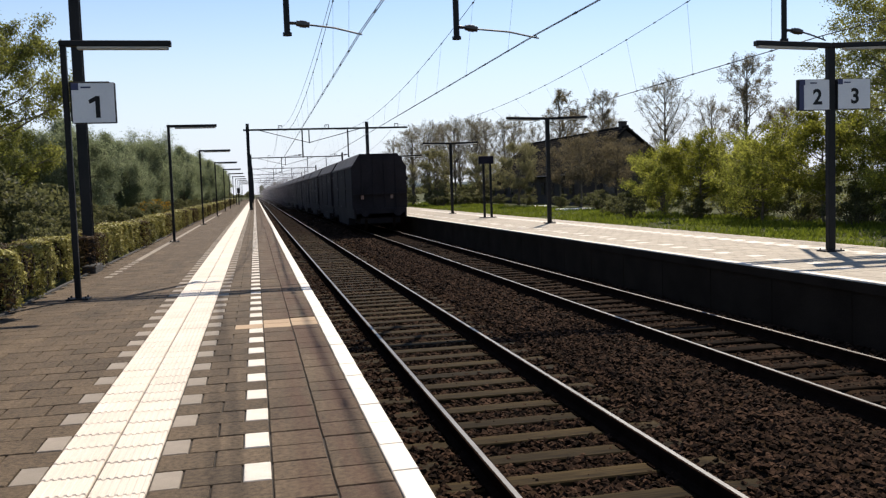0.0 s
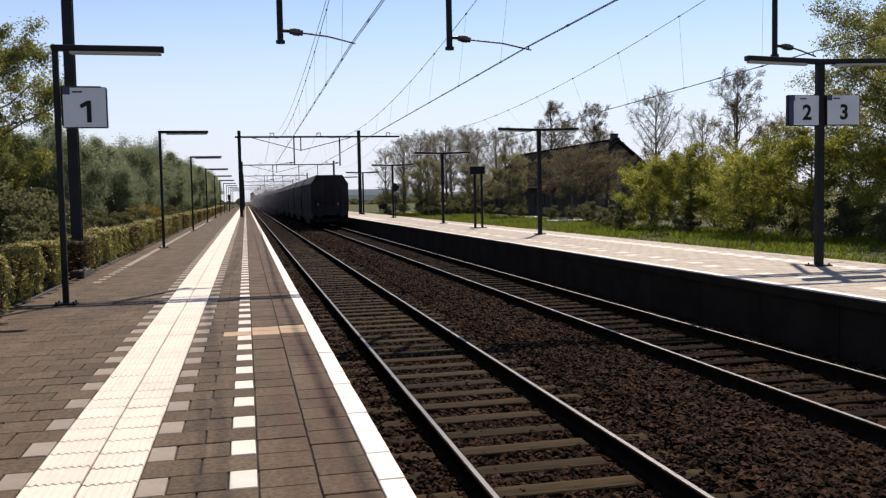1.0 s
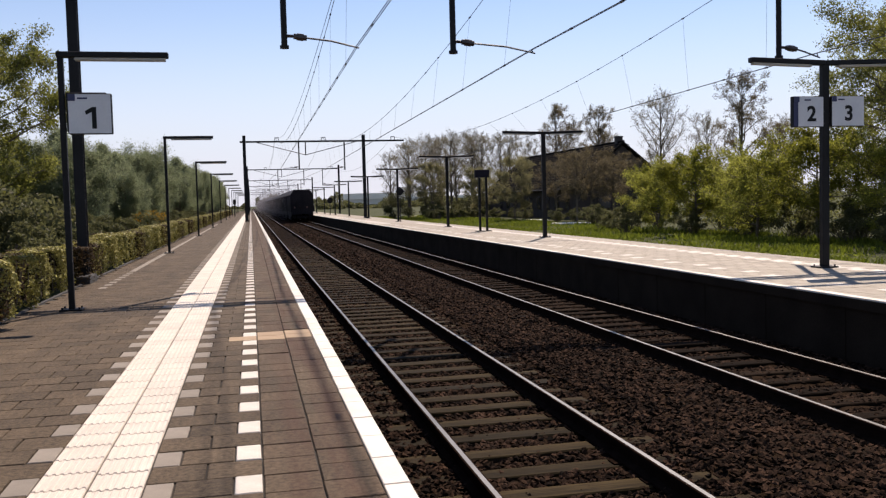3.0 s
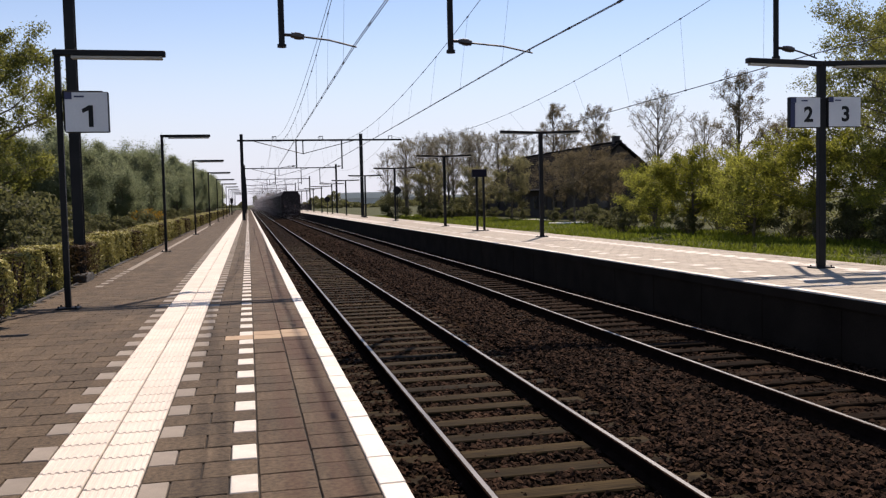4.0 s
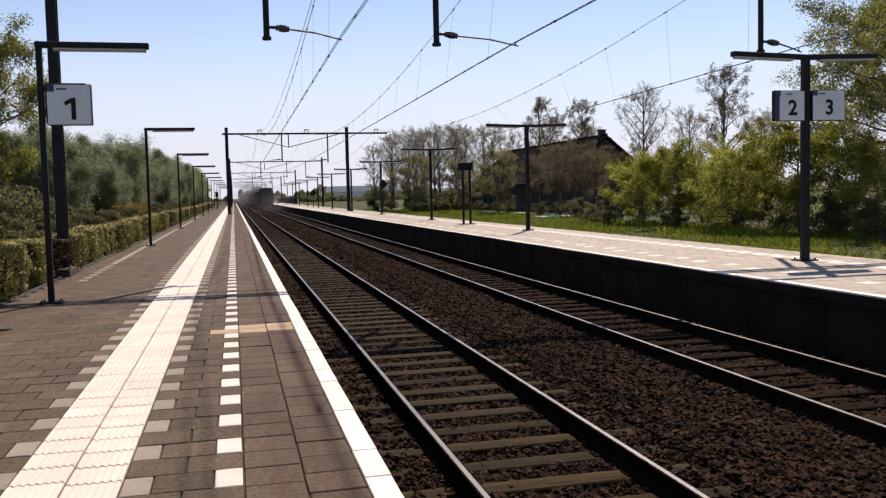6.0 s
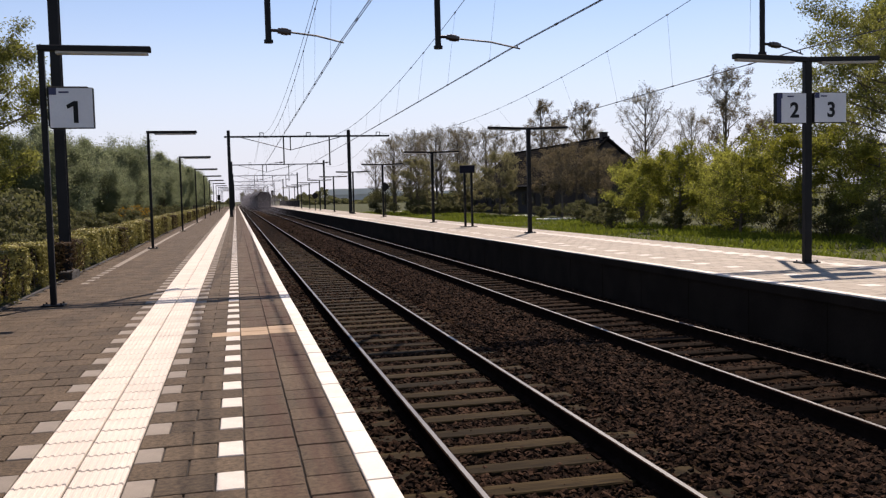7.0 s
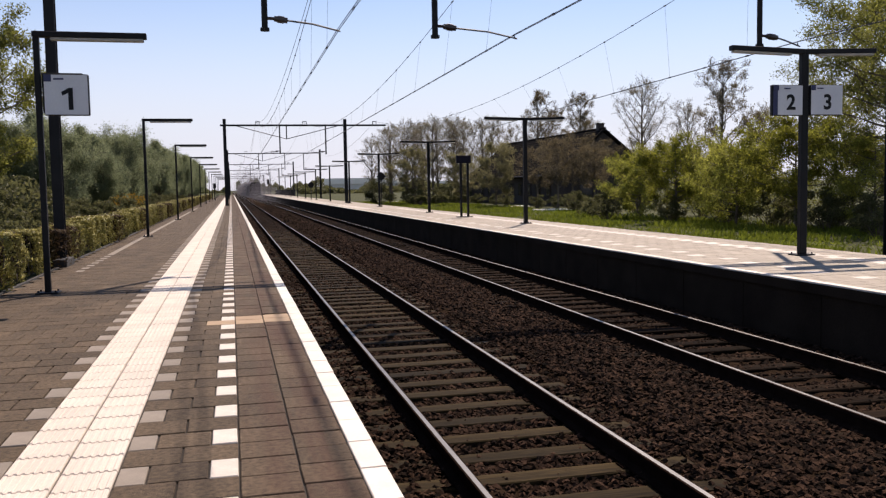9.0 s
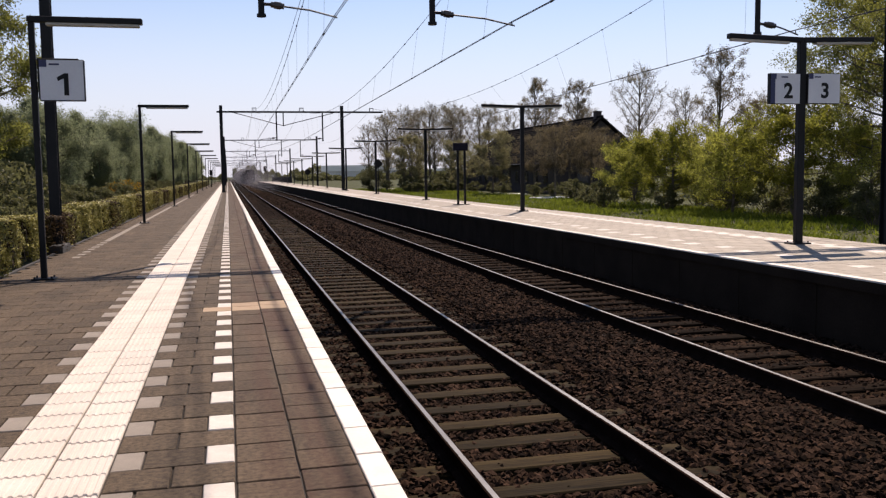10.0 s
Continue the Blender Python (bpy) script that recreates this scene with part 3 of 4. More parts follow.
def lamp_two_arms(y, sign=False):
    ob = thing("platform_lamp", "black steel platform lamp, two flat arms" + (", two white number signs" if sign else ""), "lamp", pose(10.97, y, 0), group="" if sign else "lamps of the island platform")
    part("pole", boxed(-0.075, 0.075, -0.06, 0.06, 0.03, 3.97, bevel=0.01), DARK_STEEL, ob)
    part("base_plate", boxed(-0.2, 0.2, -0.16, 0.16, 0.0, 0.03, bevel=0.005), DARK_STEEL, ob)
    for sx in (-0.15, 0.15):
        for sy in (-0.11, 0.11):
            part("bolt", rodded((sx, sy, 0.03), (sx, sy, 0.06), 0.015, n=6), DARK_STEEL, ob)
    for s in (-1, 1):
        bm = boxed(0.0, 1.6, -0.07, 0.07, -0.045, 0.05, bevel=0.01)
        bmesh.ops.transform(bm, matrix=Matrix.Translation((0, 0, 3.98)) @ Matrix.Rotation(radians(-1.6), 4, "Y") @ Matrix.Translation((0.002, 0, 0)), verts=bm.verts)
        if s < 0:
            bmesh.ops.transform(bm, matrix=Matrix.Rotation(math.pi, 4, "Z"), verts=bm.verts)
        arm = part("arm", bm, DARK_STEEL, ob)
        bm = boxed(0.3, 1.55, -0.055, 0.055, -0.085, -0.046)
        bmesh.ops.transform(bm, matrix=Matrix.Translation((0, 0, 3.98)) @ Matrix.Rotation(radians(-1.6), 4, "Y"), verts=bm.verts)
        if s < 0:
            bmesh.ops.transform(bm, matrix=Matrix.Rotation(math.pi, 4, "Z"), verts=bm.verts)
        part("diffuser", bm, DIFFUSER, arm, "translucent light cover")
    if sign:
        sign_panel(ob, -0.75, -0.085, 2.74, 3.33, -0.1, "2", True)
        sign_panel(ob, 0.085, 0.81, 2.75, 3.34, -0.1, "3", False)
    return ob


def build_lamps():
    lamp_one_arm(14.0, True)
    first = lamp_one_arm(30.2)
    for y in (47.0, 64.5, 82.0, 99.0, 116.0, 133.0, 150.0, 167.0, 184.0, 201.0):
        copy_thing(first, pose(-2.69, y, 0))
    lamp_two_arms(15.2, True)
    first = lamp_two_arms(32.0)
    for y in (48.9, 66.2, 83.5, 100.5, 117.5, 134.5, 151.5, 168.5, 185.5):
        copy_thing(first, pose(10.97, y, 0))


def build_info_board():
    ob = thing("information_board", "dark blue information board on two posts", "sign", pose(10.78, 40.5, 0))
    for x in (-0.13, 0.21):
        part("post", boxed(x - 0.05, x + 0.05, -0.05, 0.05, 0, 2.56, bevel=0.01), DARK_STEEL, ob)
    part("board", boxed(-0.35, 0.36, -0.09, 0.09, 2.56, 2.93, bevel=0.02), BOARD, ob)
    part("foot", boxed(-0.35, 0.4, -0.2, 0.2, 0, 0.03), BLOCK, ob)
    ob = thing("warning_sign", "dark diamond warning sign on a slim post", "sign", pose(11.36, 67.5, 0))
    part("post", rodded((0, 0, 0), (0, 0, 2.0), 0.035), DARK_STEEL, ob)
    bm = boxed(-0.27, 0.27, -0.03, 0.03, -0.27, 0.27, bevel=0.01)
    bmesh.ops.transform(bm, matrix=Matrix.Translation((0, 0, 2.32)) @ Matrix.Rotation(radians(45), 4, "Y"), verts=bm.verts)
    part("board", bm, DARK_STEEL, ob)
    ob = thing("round_sign", "dark round sign on a slim post", "sign", pose(10.4, 118.5, 0))
    part("post", rodded((0, 0, 0), (0, 0, 1.6), 0.05), DARK_STEEL, ob)
    part("board", rodded((0, -0.05, 1.95), (0, 0.05, 1.95), 0.38, n=20), DARK_STEEL, ob)
    for x, y in ((-2.3, 131.0),):
        ob = thing("notice_box", "dark notice box on a post", "sign", pose(x, y, 0))
        part("post", boxed(-0.07, 0.07, -0.07, 0.07, 0, 2.4), DARK_STEEL, ob)
        part("board", boxed(-0.22, 0.22, -0.1, 0.1, 1.7, 2.45), DARK_STEEL, ob)
    ob = thing("railway_signal", "dark railway signal head on a thin mast", "signal", pose(10.2, 252.0, -1.15))
    part("post", rodded((0, 0, 0), (0, 0, 4.4), 0.09), DARK_STEEL, ob)
    part("head", boxed(-0.35, 0.35, -0.15, 0.15, 3.9, 5.4, bevel=0.1), DARK_STEEL, ob)
    ob = thing("platform_end_barrier", "dark low barrier wall at the platform end", "barrier", pose(13.9, 235.0, -1.15))
    part("panel", boxed(-2.6, 2.6, -0.15, 0.15, 0.0, 2.35, bevel=0.05), DARK_STEEL, ob)


# ---- overhead line ----
def extrude(bm, ring, shift):
    """A closed outline carried along a vector into one solid."""
    a = [bm.verts.new(p) for p in ring]
    b = [bm.verts.new(Vector(p) + Vector(shift)) for p in ring]
    bm.faces.new(a)
    bm.faces.new(b[::-1])
    for k in range(len(a)):
        bm.faces.new((a[k], b[k], b[(k + 1) % len(a)], a[(k + 1) % len(a)]))
    bmesh.ops.recalc_face_normals(bm, faces=bm.faces)
    return bm


def h_beam(bm, p, q, w):
    """A wide-flange post from p to q."""
    (x, y, z0), (_, _, z1) = p, q
    h, t, c = w / 2, w / 2 - 0.02, 0.012
    outline = ((-h, -h), (h, -h), (h, -t), (c, -t), (c, t), (h, t), (h, h), (-h, h), (-h, t), (-c, t), (-c, -t), (-h, -t))
    return extrude(bm, [(x + a, y + b, z0) for a, b in outline], (0, 0, z1 - z0))


BEAM_Z = 7.57
PORTALS = (-48.0, 19.3, 86.0, 153.0, 220.0, 287.0, 354.0, 421.0, 488.0)


def contact_x(track, k):
    return (2.37, 6.4, 13.75)[track] + ((0.5, 0.8, 3.0)[track] if k % 2 == 0 else 0.0)


def build_portal(k, y):
    xl, xr = (-3.43, 16.5) if k <= 1 else ((-0.42, 10.99) if k == 2 else (-0.42, 15.1))
    ob = thing("catenary_portal", "dark steel portal carrying the overhead wires", "catenary portal", pose(0, y, 0), group="catenary portals")
    for x in (xl, xr):
        on_platform = x < 0.7 or x < 12
        z0 = 0.16 if on_platform else -0.9
        w = 0.2 if k <= 1 else 0.3
        post = part("mast", h_beam(bmesh.new(), (x, 0, z0), (x, 0, BEAM_Z + 0.6), w), GALV, ob)
        part("foundation", boxed(x - 0.15, x + 0.2, -0.6, 0.3, -0.5, z0, bevel=0.02), BLOCK if k == 1 else DARK_STEEL, post, "concrete foundation block")
    bm = bmesh.new()
    xa, xb = xl - 0.4, max(xr, 14.9) + 0.1
    for s in (-0.14, 0.14):
        box(bm, xa, xb, s - 0.05, s + 0.05, BEAM_Z - 0.075, BEAM_Z + 0.075)
    for i in range(int((xb - xa) / 0.6)):
        box(bm, xa + 0.6 * i, xa + 0.6 * i + 0.05, -0.089, 0.089, BEAM_Z - 0.07, BEAM_Z + 0.07)
    part("beam", bm, GALV, ob)
    # truss rods below the beam
    mid = 5.36
    for a in ((xl + 1.2, mid), (10.2, mid)):
        part("tension_rod", rodded((a[0], 0, BEAM_Z - 0.08), (a[1], 0, BEAM_Z - 1.3), 0.035, n=6), GALV, ob)
    part("strut", boxed(mid - 0.05, mid + 0.05, -0.05, 0.05, BEAM_Z - 1.34, BEAM_Z - 0.075), GALV, ob)
    hangers = (0.82, 4.54, 12.68) if k <= 1 else ((4.71, 9.1) if k == 2 else (4.71, 9.1, 12.3))
    for i, x in enumerate(hangers):
        zb = (4.90, 4.83, 4.80)[i] - 0.02
        h = part("hanger", rodded((x, 0, zb), (x, 0, BEAM_Z - 0.075), 0.068, n=10), GALV, ob, "dark drop tube")
        part("end_cap", rodded((x, 0, zb - 0.03), (x, 0, zb + 0.035), 0.1, n=10), GALV, h)
        # registration arm with its insulator
        if k <= 1:
            cx = contact_x(i, k)
            s = 1 if cx > x else -1
        else:
            cx = contact_x(min(i, 1), k) if i < 2 else contact_x(2, k)
            s = 1 if cx > x else -1
        part("insulator", rod(rod(rodded((x + 0.04 * s, 0, zb + 0.24), (x + 0.2 * s, 0, zb + 0.235), 0.035), (x + 0.2 * s, 0, zb + 0.235), (x + 0.48 * s, 0, zb + 0.2), 0.062, n=10), (x + 0.27 * s, 0, zb + 0.226), (x + 0.41 * s, 0, zb + 0.209), 0.078, n=10), PORCELAIN, h, "dark ribbed insulator")
        segs = [((x + 0.48 * s, 0, zb + 0.2), (x + (cx - x) * 0.66, 0, zb + 0.14), 0.02, 0.02), ((x + (cx - x) * 0.66, 0, zb + 0.14), (cx + 0.06 * s, 0, zb), 0.02, 0.018), ((cx, 0, zb + 0.03), (cx - 0.02, 0, 4.9), 0.015, 0.012)]
        v, f = tubes(segs, 6)
        part("registration_arm", mesh_of("registration_arm", [tuple(c) for c in v], f, WIRE), WIRE, h)
    for x in TRACKS:
        x2 = x + (0.17 if x < 3 else 0.6 if x < 7 else 0)
        bm = boxed(x2 - 0.2, x2 - 0.15, -0.05, 0.05, BEAM_Z + 0.075, BEAM_Z + 0.4)
        box(bm, x2 + 0.15, x2 + 0.2, -0.05, 0.05, BEAM_Z + 0.075, BEAM_Z + 0.4)
        box(bm, x2 - 0.2, x2 + 0.2, -0.05, 0.05, BEAM_Z + 0.34, BEAM_Z + 0.4)
        part("wire_support", bm, GALV, ob)


def build_overhead():
    for k, y in enumerate(PORTALS):
        build_portal(k, y)
    for i, c in enumerate(TRACKS):
        ob = thing("overhead_line", "thin dark overhead contact wires above the track", "overhead line")
        sa, sb = ((0.02, 0.02), (0.25, 0.4), (0.0, 0.0))[i]
        low = (5.74, 5.74, 6.0)[i]
        contact, mess, upper, far_bits = [], [], [], []
        clamp_mesh = finish("clamp", rodded((0, -0.06, 0), (0, 0.06, 0), 0.026, n=6), WIRE)
        n = 28
        for k in range(len(PORTALS) - 1):
            ya, yb = PORTALS[k], PORTALS[k + 1]
            xa, xb = contact_x(i, k), contact_x(i, k + 1)
            for j in range(n + (k == len(PORTALS) - 2)):
                u = j / n
                sag = 4 * u * (1 - u)
                top = Vector((c + (sa + (sb - sa) * u if k == 1 else sb if k > 1 else sa), ya + (yb - ya) * u, BEAM_Z + 0.38 - (BEAM_Z + 0.38 - low) * sag))
                x = xa + (xb - xa) * u
                contact.append((x, top.y, 4.9))
                mess.append(top)
                upper.append(top + Vector((-0.02, 0, 0.58 * sag)))
                if k == 1 and j:
                    part("clamp", clamp_mesh, None, ob).location = (x, top.y, 4.9)
                    part("clamp", clamp_mesh, None, ob).location = top
                    if j % 2:
                        v, f = cable([top, Vector((x + 0.001, top.y + 0.001, 4.9))], 0.0034)
                        part("dropper", mesh_of("dropper", v, f, WIRE), None, ob)
                elif j:
                    far_bits.append(((x, top.y - 0.07, 4.9), (x, top.y + 0.07, 4.9), 0.026, 0.026))
        runs = [("contact_wire", [(x + s, y, z) for x, y, z in contact], 0.009) for s in (-0.02, 0.02)] + [("messenger_wire", mess, 0.010)]
        if i == 0:
            runs.append(("messenger_wire", upper, 0.009))
        for nm, pts, r in runs:
            v, f = cable(pts, r)
            part(nm, mesh_of(nm, v, f, WIRE), None, ob)
        v, f = tubes(far_bits, 4)
        part("clamps_beyond", mesh_of("clamps_beyond", [tuple(p) for p in v], f, WIRE), None, ob)["kind"] = "stuff"


# ---- plants ----
def grow(rng, height, width, start=0.2, rise=0.7, limbs=26, twigs=5, thick=0.016, cone=0.0):
    """Segments of a tree with one leader, and the twig ends that carry leaves."""
    segs, tips = [], []
    n = 16
    leader = [Vector((0, 0, 0))]
    for i in range(n):
        leader.append(leader[-1] + Vector((rng.gauss(0, 0.03), rng.gauss(0, 0.03), 1)).normalized() * (height / n))
    for i in range(n):
        r0, r1 = height * thick * (1 - i / n) ** 0.8 + 0.012, height * thick * (1 - (i + 1) / n) ** 0.8 + 0.012
        segs.append((leader[i], leader[i + 1], r0, r1))

    def limb(p, d, length, r, level):
        m = 4
        for i in range(m):
            d = (d + Vector((rng.gauss(0, 0.16), rng.gauss(0, 0.16), rng.gauss(0.05, 0.1)))).normalized()
            q = p + d * (length / m)
            segs.append((p, q, r, r * 0.75))
            p, r = q, r * 0.75
            if level > 0 or i > 1:
                tips.append(q)
            if level < 2 and i > 0:
                for _ in range(2 if level else twigs // 2):
                    side = Vector((rng.gauss(0, 1), rng.gauss(0, 1), rng.gauss(0.2, 0.6))).normalized()
                    limb(p, (d * 0.7 + side * 0.8).normalized(), length * rng.uniform(0.28, 0.45), r * 0.6, level + 1)
        tips.append(p)

    for i in range(limbs):
        u = start + (0.93 - start) * ((i + rng.random()) / limbs) ** 1.15
        k = min(int(u * n), n - 1)
        p = leader[k].lerp(leader[k + 1], u * n - k)
        v = (u - start) / (1 - start)
        reach = width * math.sin(math.pi * (0.2 + 0.72 * v)) * rng.uniform(0.7, 1.15)
        reach += cone * (width * (1.02 - v) * rng.uniform(0.7, 1.15) - reach)
        a = i * 2.4 + rng.uniform(-0.5, 0.5)
        d = Vector((math.cos(a), math.sin(a), rise * rng.uniform(0.6, 1.4) * (1 - 0.35 * v))).normalized()
        limb(p, d, reach, height * thick * 0.42 * (1 - 0.6 * v) + 0.008, 0)
    return segs, tips


def tree(name, label, category, seed, height, width, mat, leaf, per_tip, scatter, start=0.2, rise=0.7, limbs=26, twigs=5, group="", thin=0.006, patchy=1.2, cone=0.0):
    rng = random.Random(seed)
    segs, tips = grow(rng, height, width, start, rise, limbs, twigs, cone=cone)
    segs = [(a, b, max(r0, thin), max(r1, thin)) for a, b, r0, r1 in segs]
    tips = np.array([tuple(t) for t in tips])
    ob = thing(name, label, category, group=group)
    v, f = tubes(segs, 5)
    part("trunk", mesh_of("trunk", [tuple(p) for p in v], f, BARK), BARK, ob)
    nr = np.random.default_rng(seed)
    n = int(len(tips) * per_tip)
    dense = nr.random(len(tips)) ** patchy
    pick = nr.choice(len(tips), n, p=dense / dense.sum())
    c = tips[pick] + nr.normal(size=(n, 3)) * scatter
    lv, lf = leaves(nr, c, leaf)
    part("crown", mesh_of("crown", lv.tolist(), lf.tolist(), mat), mat, ob)
    return ob


def bush(name, label, category, seed, w, d, h, mat, leaf, count, group="", lumps_n=22):
    """A many-stemmed shrub: stems and a lumpy, gappy coat of leaves."""
    rng, nr = random.Random(seed), np.random.default_rng(seed)
    lumps = []
    for _ in range(lumps_n):
        a, rr = rng.uniform(0, 2 * math.pi), math.sqrt(rng.random())
        z = h * rng.uniform(0.15, 0.92)
        shrink = 1 - 0.5 * (z / h) ** 2
        lumps.append((math.cos(a) * rr * w * 0.5 * shrink, math.sin(a) * rr * d * 0.5 * shrink, z, rng.uniform(0.09, 0.2) * h))
    lumps = np.array(lumps)
    pick = nr.integers(0, len(lumps), count)
    n = nr.normal(size=(count, 3))
    n /= np.linalg.norm(n, axis=1)[:, None]
    c = lumps[pick, :3] + n * (lumps[pick, 3] * nr.uniform(0.55, 1.1, count))[:, None] * np.array([1.2, 1.2, 0.9])
    c[:, 2] = np.maximum(c[:, 2], 0.05)
    ob = thing(name, label, category, group=group)
    segs = []
    for x, y, z, r in lumps:
        segs.append(((x * 0.25, y * 0.25, 0), (x * 0.6, y * 0.6, z * 0.6), 0.03, 0.02))
        segs.append(((x * 0.6, y * 0.6, z * 0.6), (x, y, z), 0.02, 0.008))
    v, f = tubes(segs, 4)
    part("stem", mesh_of("stem", [tuple(p) for p in v], f, BARK), BARK, ob)
    lv, lf = leaves(nr, c, leaf)
    part("foliage", mesh_of("foliage", lv.tolist(), lf.tolist(), mat), mat, ob)
    return ob


def place(ob, x, y, z, turn=0.0, s=1.0, sz=None):
    ob.matrix_basis = pose(x, y, z, 0, 0, turn) @ Matrix.Diagonal((s, s, sz or s, 1))
    return ob


def again(ob, x, y, z, turn=0.0, s=1.0, sz=None):
    c = copy_thing(ob, pose(x, y, z, 0, 0, turn))
    return place(c, x, y, z, turn, s, sz)


def hedge_section(seed, label, brown):
    """A row of clipped plants with slots between them, shade painted into the inner leaves; some keep their old brown
    leaves.
    """
    nr = np.random.default_rng(seed)
    L, W, H = 2.6, 0.64, 0.95
    ob = thing("hedge", label, "hedge", group="clipped hedge along the platform")
    cuts, y = [], -L / 2
    while y < L / 2 - 0.3:
        step = nr.uniform(0.36, 0.74)
        cuts.append((y, min(y + step, L / 2)))
        y += step
    green, dead, inner = [], [], []
    for i, (ya, yb) in enumerate(cuts):
        old = nr.random() < (1.8 * brown if i % 2 else 0.2 * brown)
        w = yb - ya - nr.uniform(0.09, 0.2)
        depth = nr.uniform(-0.24, -0.13) if old else nr.uniform(-0.04, 0.09)
        h = H * nr.uniform(0.94, 1.03)
        n = int(2600 * (w + 0.5) * (0.55 if old else 1.0))
        # points on the skin of a block with rounded corners
        u = nr.uniform(-1, 1, (n, 3))
        side = nr.integers(0, 8, n)
        u[side < 3, 0] = 1
        u[side == 3, 0] = -1
        u[side == 4, 1] = 1
        u[side == 5, 1] = -1
        u[side > 5, 2] = 1
        out = np.where(np.abs(u) > 0.999, u, 0.0)
        u = u / (1 + 0.1 * (u ** 4).sum(1))[:, None] * 1.12
        p = np.stack([depth + u[:, 0] * W / 2, (ya + yb) / 2 + u[:, 1] * w / 2, h / 2 + u[:, 2] * h / 2], 1)
        swell = 0.05 * np.sin(p[:, 1] * 9 + i) * np.sin(p[:, 2] * 8 + seed + i)
        p[:, 0] += np.sign(u[:, 0]) * swell
        p += nr.normal(size=(n, 3)) * 0.022
        # thin spots
        hole = (np.sin(p[:, 1] * 7 + 3 * i + seed) + np.sin(p[:, 2] * 6.5 + 2 * i) > 1.1) & (u[:, 2] < 0.85) & (nr.random(n) < 0.85)
        foot = (p[:, 2] < 0.22) & (nr.random(n) < 0.5)
        p, out = p[~hole & ~foot], out[~hole & ~foot]
        p[:, 2] = np.maximum(p[:, 2], 0.02)
        (dead if old else green).append((p, out))
        # core leaves coloured near black, standing in for shade in the slots
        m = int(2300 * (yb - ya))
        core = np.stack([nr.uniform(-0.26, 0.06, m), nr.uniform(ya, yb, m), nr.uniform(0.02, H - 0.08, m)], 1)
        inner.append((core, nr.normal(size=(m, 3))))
    for name, pts, mat, size in (("foliage", green, LEAF_HEDGE, 0.034), ("brown_foliage", dead, LEAF_RUST, 0.034), ("inner_foliage", inner, LEAF_INNER_SHADE, 0.05)):
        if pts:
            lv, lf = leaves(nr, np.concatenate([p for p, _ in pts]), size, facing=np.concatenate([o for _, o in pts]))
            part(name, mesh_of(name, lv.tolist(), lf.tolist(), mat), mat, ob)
    segs = []
    for ya, yb in cuts:
        for _ in range(5):
            yy, xx = nr.uniform(ya, yb), nr.uniform(-0.12, 0.18)
            segs.append(((xx, yy, 0), (xx + nr.normal() * 0.08, yy + nr.normal() * 0.1, H * 0.9), 0.014, 0.005))
    v, f = tubes(segs, 4)
    part("stem", mesh_of("stem", [tuple(p) for p in v], f, BARK), BARK, ob)
    return ob


def build_hedge():
    kinds = [hedge_section(s, l, b) for s, l, b in (
        (1, "clipped green hedge lining the platform", 0.38), (2, "clipped green hedge with bare patches", 0.45), (3, "clipped hedge with old brown leaves", 0.75), (7, "clipped leafy hedge in full green leaf", 0.2))]
    order = (0, 1, 3, 1, 0, 3, 1, 2, 0, 3, 0, 1, 2, 3)
    y, used = -6.5, set()
    for i in range(65):
        kd = order[i % len(order)]
        turn = 180 if i % 3 == 1 else 0
        sz = 0.83 + 0.04 * math.sin(i * 1.7)
        if kd not in used:
            place(kinds[kd], -3.72, y, 0, turn, 1.0, sz)
            used.add(kd)
        else:
            again(kinds[kd], -3.72, y, 0, turn, 1.0, sz)
        y += 2.6


def build_grass():
    nr = np.random.default_rng(8)
    n = 110000
    y = 12 + 110 * nr.random(n) ** 1.4
    x = nr.uniform(15.8, 25.5, n)
    keep = (nr.random(n) < 0.55 + 0.45 * np.sin(x * 0.9 + np.sin(y * 0.4) * 2))
    x, y = x[keep], y[keep]
    n = len(x)
    z0 = np.where(x < 17, -1.05 + (x - 15.2) * 0.27, np.where(x < 20, -0.66 + (x - 17) * 0.02, -0.6))
    h = nr.uniform(0.08, 0.26, n) * (0.8 + 0.5 * np.sin(x * 1.3 + y * 0.5))
    a = nr.uniform(0, np.pi, n)
    w = nr.uniform(0.02, 0.06, n)
    dx, dy = np.cos(a) * w, np.sin(a) * w
    lx, ly = nr.normal(size=n) * 0.1, nr.normal(size=n) * 0.1
    v = np.stack([np.stack([x - dx, y - dy, z0], 1), np.stack([x + dx, y + dy, z0], 1), np.stack([x + lx, y + ly, z0 + h], 1)], 1).reshape(-1, 3)
    tagged(new("grass", mesh_of("grass", v.tolist(), np.arange(3 * n).reshape(-1, 3).tolist(), GRASS)), "long bright green grass on the verge", "grass", kind="stuff")


